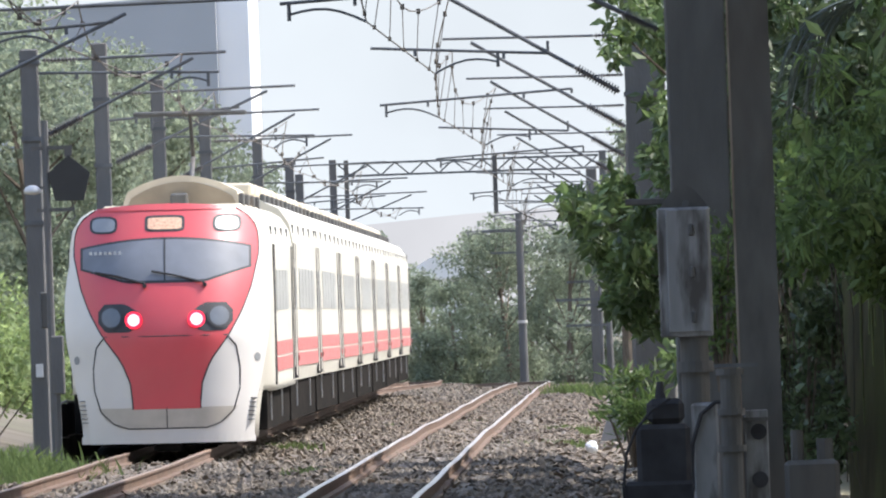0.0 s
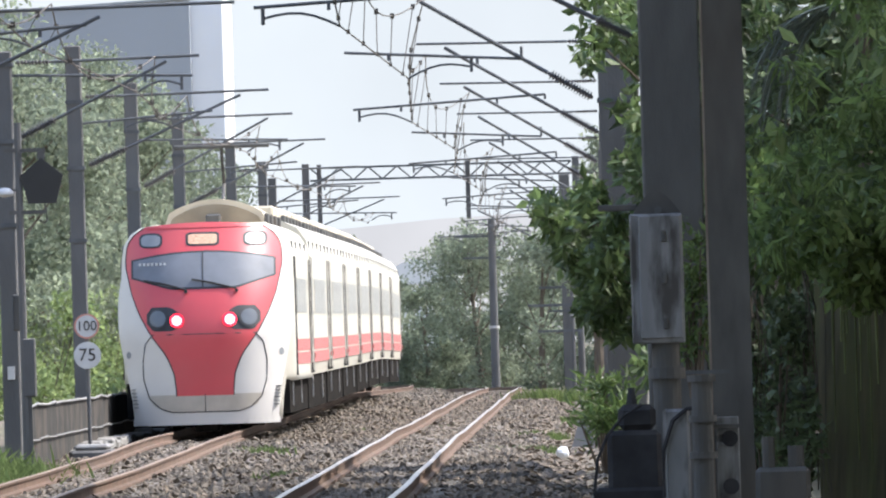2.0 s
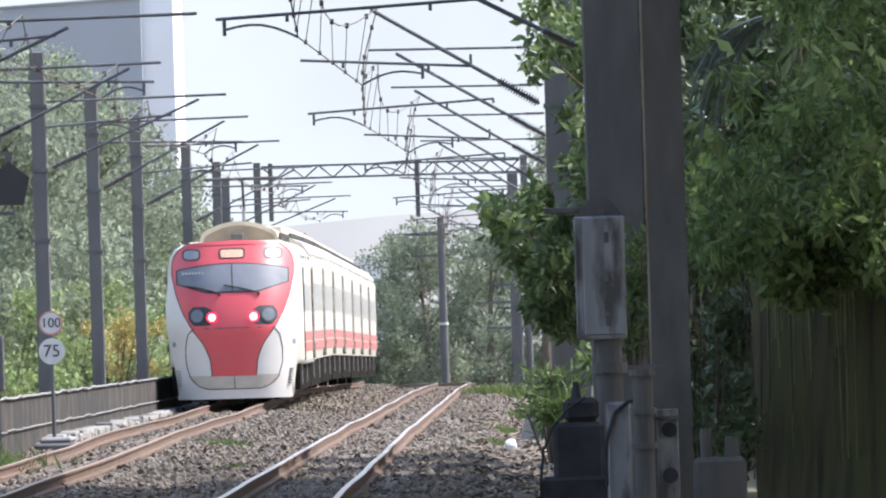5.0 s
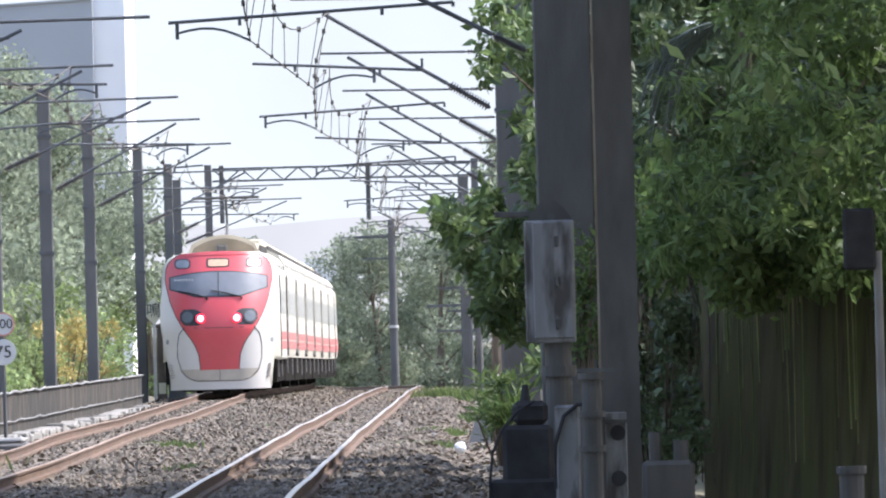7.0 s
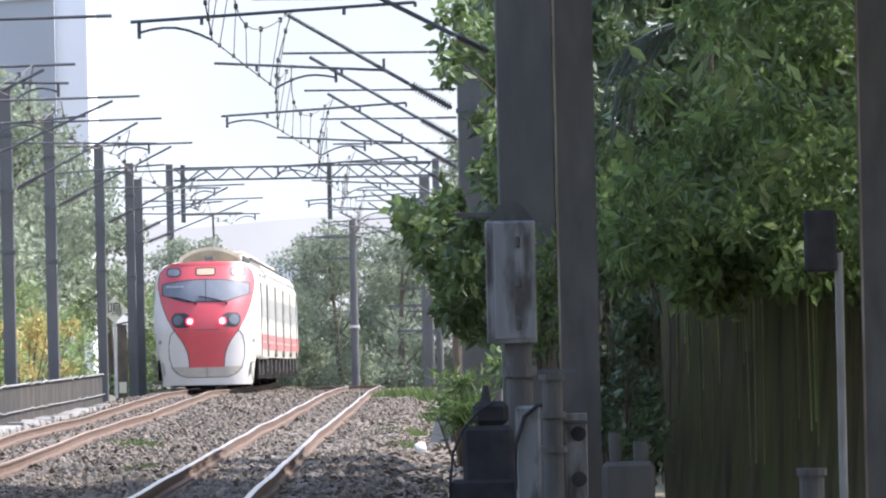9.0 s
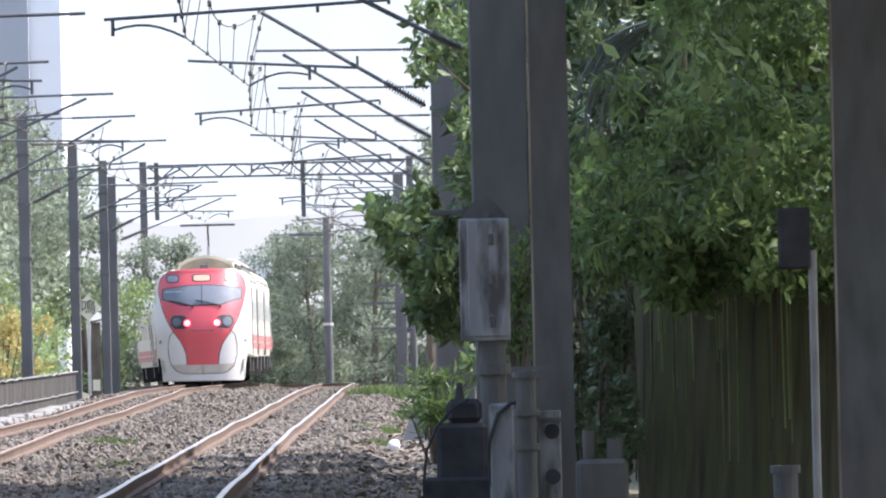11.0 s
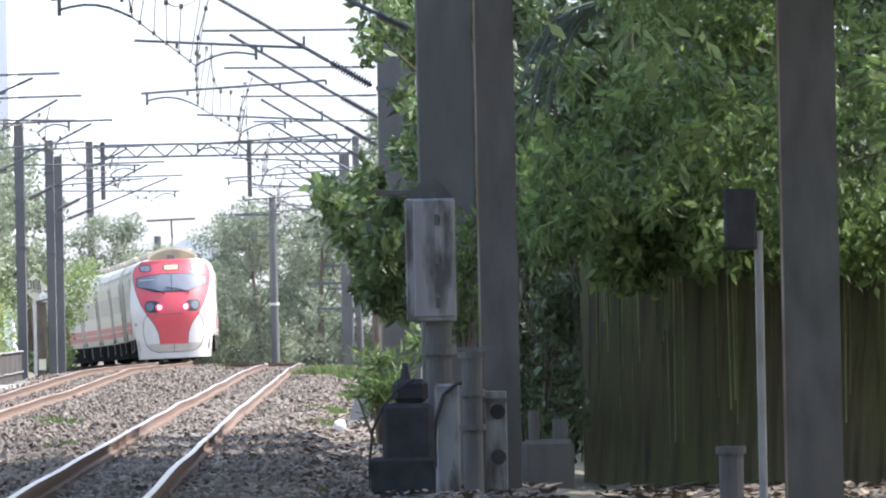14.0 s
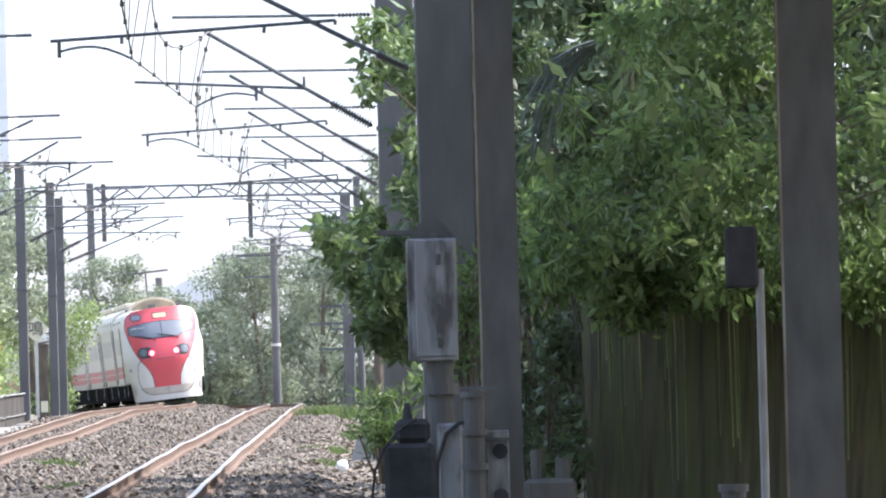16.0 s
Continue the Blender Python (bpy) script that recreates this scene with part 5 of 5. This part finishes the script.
def repeater_post():
    t = thing("repeater_signal", "dark signal case on a thin pale post by the wall", "signal", (4.6, 131, -0.75))
    part("post", tube((0, 0, 0), (0, 0, 3.0), 0.045, sides=12), "post_grey", t, "pale grey thin post")
    part("case", box((-0.36, -0.08, 2.8), (-0.02, 0.08, 3.45), 0.03), "black_plastic", t)
    part("foot", tube((0, 0, 0), (0, 0, 0.12), 0.1), "concrete", t)
    p = thing("ground_valve", "short dark standpipe by the wall", "standpipe", (4.2, 129, -0.75))
    part("body", tube((0, 0, 0), (0, 0, 0.68), 0.13, sides=14), "dark_steel", p)
    part("cap", tube((0, 0, 0.68), (0, 0, 0.76), 0.16, sides=14), "dark_steel", p)


repeater_post()


def palm():
    t = thing("palm", "grey-green palm fronds drooping before the dark hedge", "palm", (3.75, 150.4, -0.9))
    part("trunk", tube((0, 0, 0), (0.0, 0, 6.15), 0.1, 0.07), "bark", t)
    rng = np.random.default_rng(8)
    for k in range(15):
        ang = math.pi + rng.normal(0, 0.35) if k < 11 else 6.28 * rng.random()
        L = 0.9 + 0.6 * rng.random()
        bm = bmesh.new()
        dx, dy = math.cos(ang), math.sin(ang) * 0.6 - 0.15
        lift, fall = 0.25 * rng.random(), 0.7 + 1.1 * rng.random()
        pts = [(dx * L * math.sin(1.4 * e), dy * L * e, 6.1 + lift * e - fall * e * e) for e in (i / 28 for i in range(29))]
        add_path(bm, pts, 0.01, 4)
        for i in range(5, 29):
            for sgn in (-1, 1):
                p = Vector(pts[i])
                q = p + Vector((sgn * 0.12 + dx * 0.16, sgn * 0.12, -0.22 + 0.12 * rng.random()))
                w = Vector((0.012, 0.0, 0.010))
                m = p.lerp(q, 0.5)
                bm.faces.new([bm.verts.new(v) for v in (p, m + w, q, m - w)])
        part("frond", bm, "palm_leaf", t)


palm()

shrub("leafy oleander-like bush at the foot of the relay box", (0.68, 149, 0.05), (0.66, 1.8, 0.95), 800, 0.19, "leaf", 310, 22, aspect=0.2, droop=-0.4)
shrub("weedy undergrowth against the foot of the wall", (2.5, 147.5, -0.5), (0.9, 2.0, 2.6), 1700, 0.13, "leaf_dark", 311, 18)
shrub("dark creeper filling the gap beside the wall", (2.75, 149.8, -0.5), (0.9, 0.9, 2.4), 1500, 0.15, "leaf_dark", 313, 20)
shrub("leafy twigs growing between box and column", (1.62, 142.5, 0.9), (0.3, 0.6, 1.9), 700, 0.13, "leaf", 312, 14, aspect=0.35)


def markers():
    t = thing("concrete_marker", "leaning pale concrete marker stone on the shoulder", "marker", (0.55, 204, -0.4))
    part("stone", prism([(-0.2, 0), (0.22, 0), (0.12, 0.52), (-0.05, 0.5)], -0.12, 0.12), "post_grey", t)
    part("foot", box((-0.26, -0.18, -0.05), (0.28, 0.18, 0.06), 0.02), "post_grey", t)
    t = thing("boundary_post", "short pale wooden boundary post among the leaves", "post", (0.85, 188, -0.4))
    part("shaft", box((-0.05, -0.05, 0), (0.05, 0.05, 1.25), 0.01), "sign_yellow", t)
    part("cross_piece", box((-0.14, -0.07, 0.95), (0.14, -0.05, 1.03)), "sign_yellow", t)
    t = thing("sleeper_stack", "grey concrete slab lying beside the fence", "slab", (-6.75, 193, -0.25))
    part("slab", box((-0.35, -1.0, 0), (0.3, 1.0, 0.22), 0.04), "concrete", t)
    part("slab_top", box((-0.28, -0.9, 0.22), (0.22, 0.9, 0.3), 0.03), "post_grey", t)


markers()


def lone_pole(x, y, top, w, label="hazy concrete line pole beyond the bend"):
    t = thing("line_pole", label, "pole", (x, y, level(y) - 0.8), group="line poles")
    part("post", tube((0, 0, 0), (0, 0, top + 0.8), w, w * 0.8, 14), "concrete", t)
    part("band", tube((0, 0, 3.0), (0, 0, 3.1), w * 1.15, sides=14), "pipe_white", t)
    part("cross_arm", box((-1.4, -0.05, top + 0.1), (0.3, 0.05, top + 0.18)), "steel", t)
    part("cross_arm", box((-1.1, -0.05, top - 0.7), (0.3, 0.05, top - 0.63)), "steel", t)


lone_pole(-1.85, 470, 6.3, 0.17)
lone_pole(1.25, 430, 4.0, 0.13)
lone_pole(-7.4, 560, 6.0, 0.2)
lone_pole(0.9, 395, 3.2, 0.07)


def far_shed():
    t = thing("white_roof_shed", "distant shed with a white curved roof among the trees", "shed", (-6.3, 640, -0.6))
    out = [(-2.2 + 4.4 * i / 10, 5.0 + 1.1 * math.sin(math.pi * i / 10)) for i in range(11)]
    part("roof", prism(out + [(2.2, 4.8), (-2.2, 4.8)], 0, 8), "roof_white", t, "white curved sheet roof")
    part("wall", box((-2.1, 0.2, 0), (2.1, 7.8, 4.8)), "facade_light", t)


far_shed()


def shade_trees():
    # Trees outside the view, added only to shade tracks, columns and hedge.
    for i, (x, y, h, r) in enumerate([(7.8, 100, 20.0, 8.9), (7.9, 112, 20.0, 9.2), (7.8, 123, 18.0, 7.0), (8.2, 133, 17.5, 6.2)]):
        tree("unseen tall tree added to shade the near tracks", (x, y, -0.6), h, r, 26000, 0.55, "leaf_dark", 330 + i, 130, 0.45, name="shade_tree", group="shade trees")
    for i, (x, y, h, r) in enumerate([(8.4, 139.5, 20.0, 4.2), (8.6, 145.5, 20.5, 2.8), (14.6, 150.0, 14.5, 2.6)]):
        tree("unseen tall tree added to shade the ballast and hedge", (x, y, -0.6), h, r, 30000, 0.5, "leaf_dark", 341 + i, 120, 0.6, name="shade_tree", group="shade trees")
    tree("unseen slender tree added to shade the mast and ballast", (6.95, 142.5, -0.6), 18.5, 3.0, 22000, 0.45, "leaf_dark", 339, 110, 0.55, name="shade_tree", group="shade trees")


shade_trees()
motions()
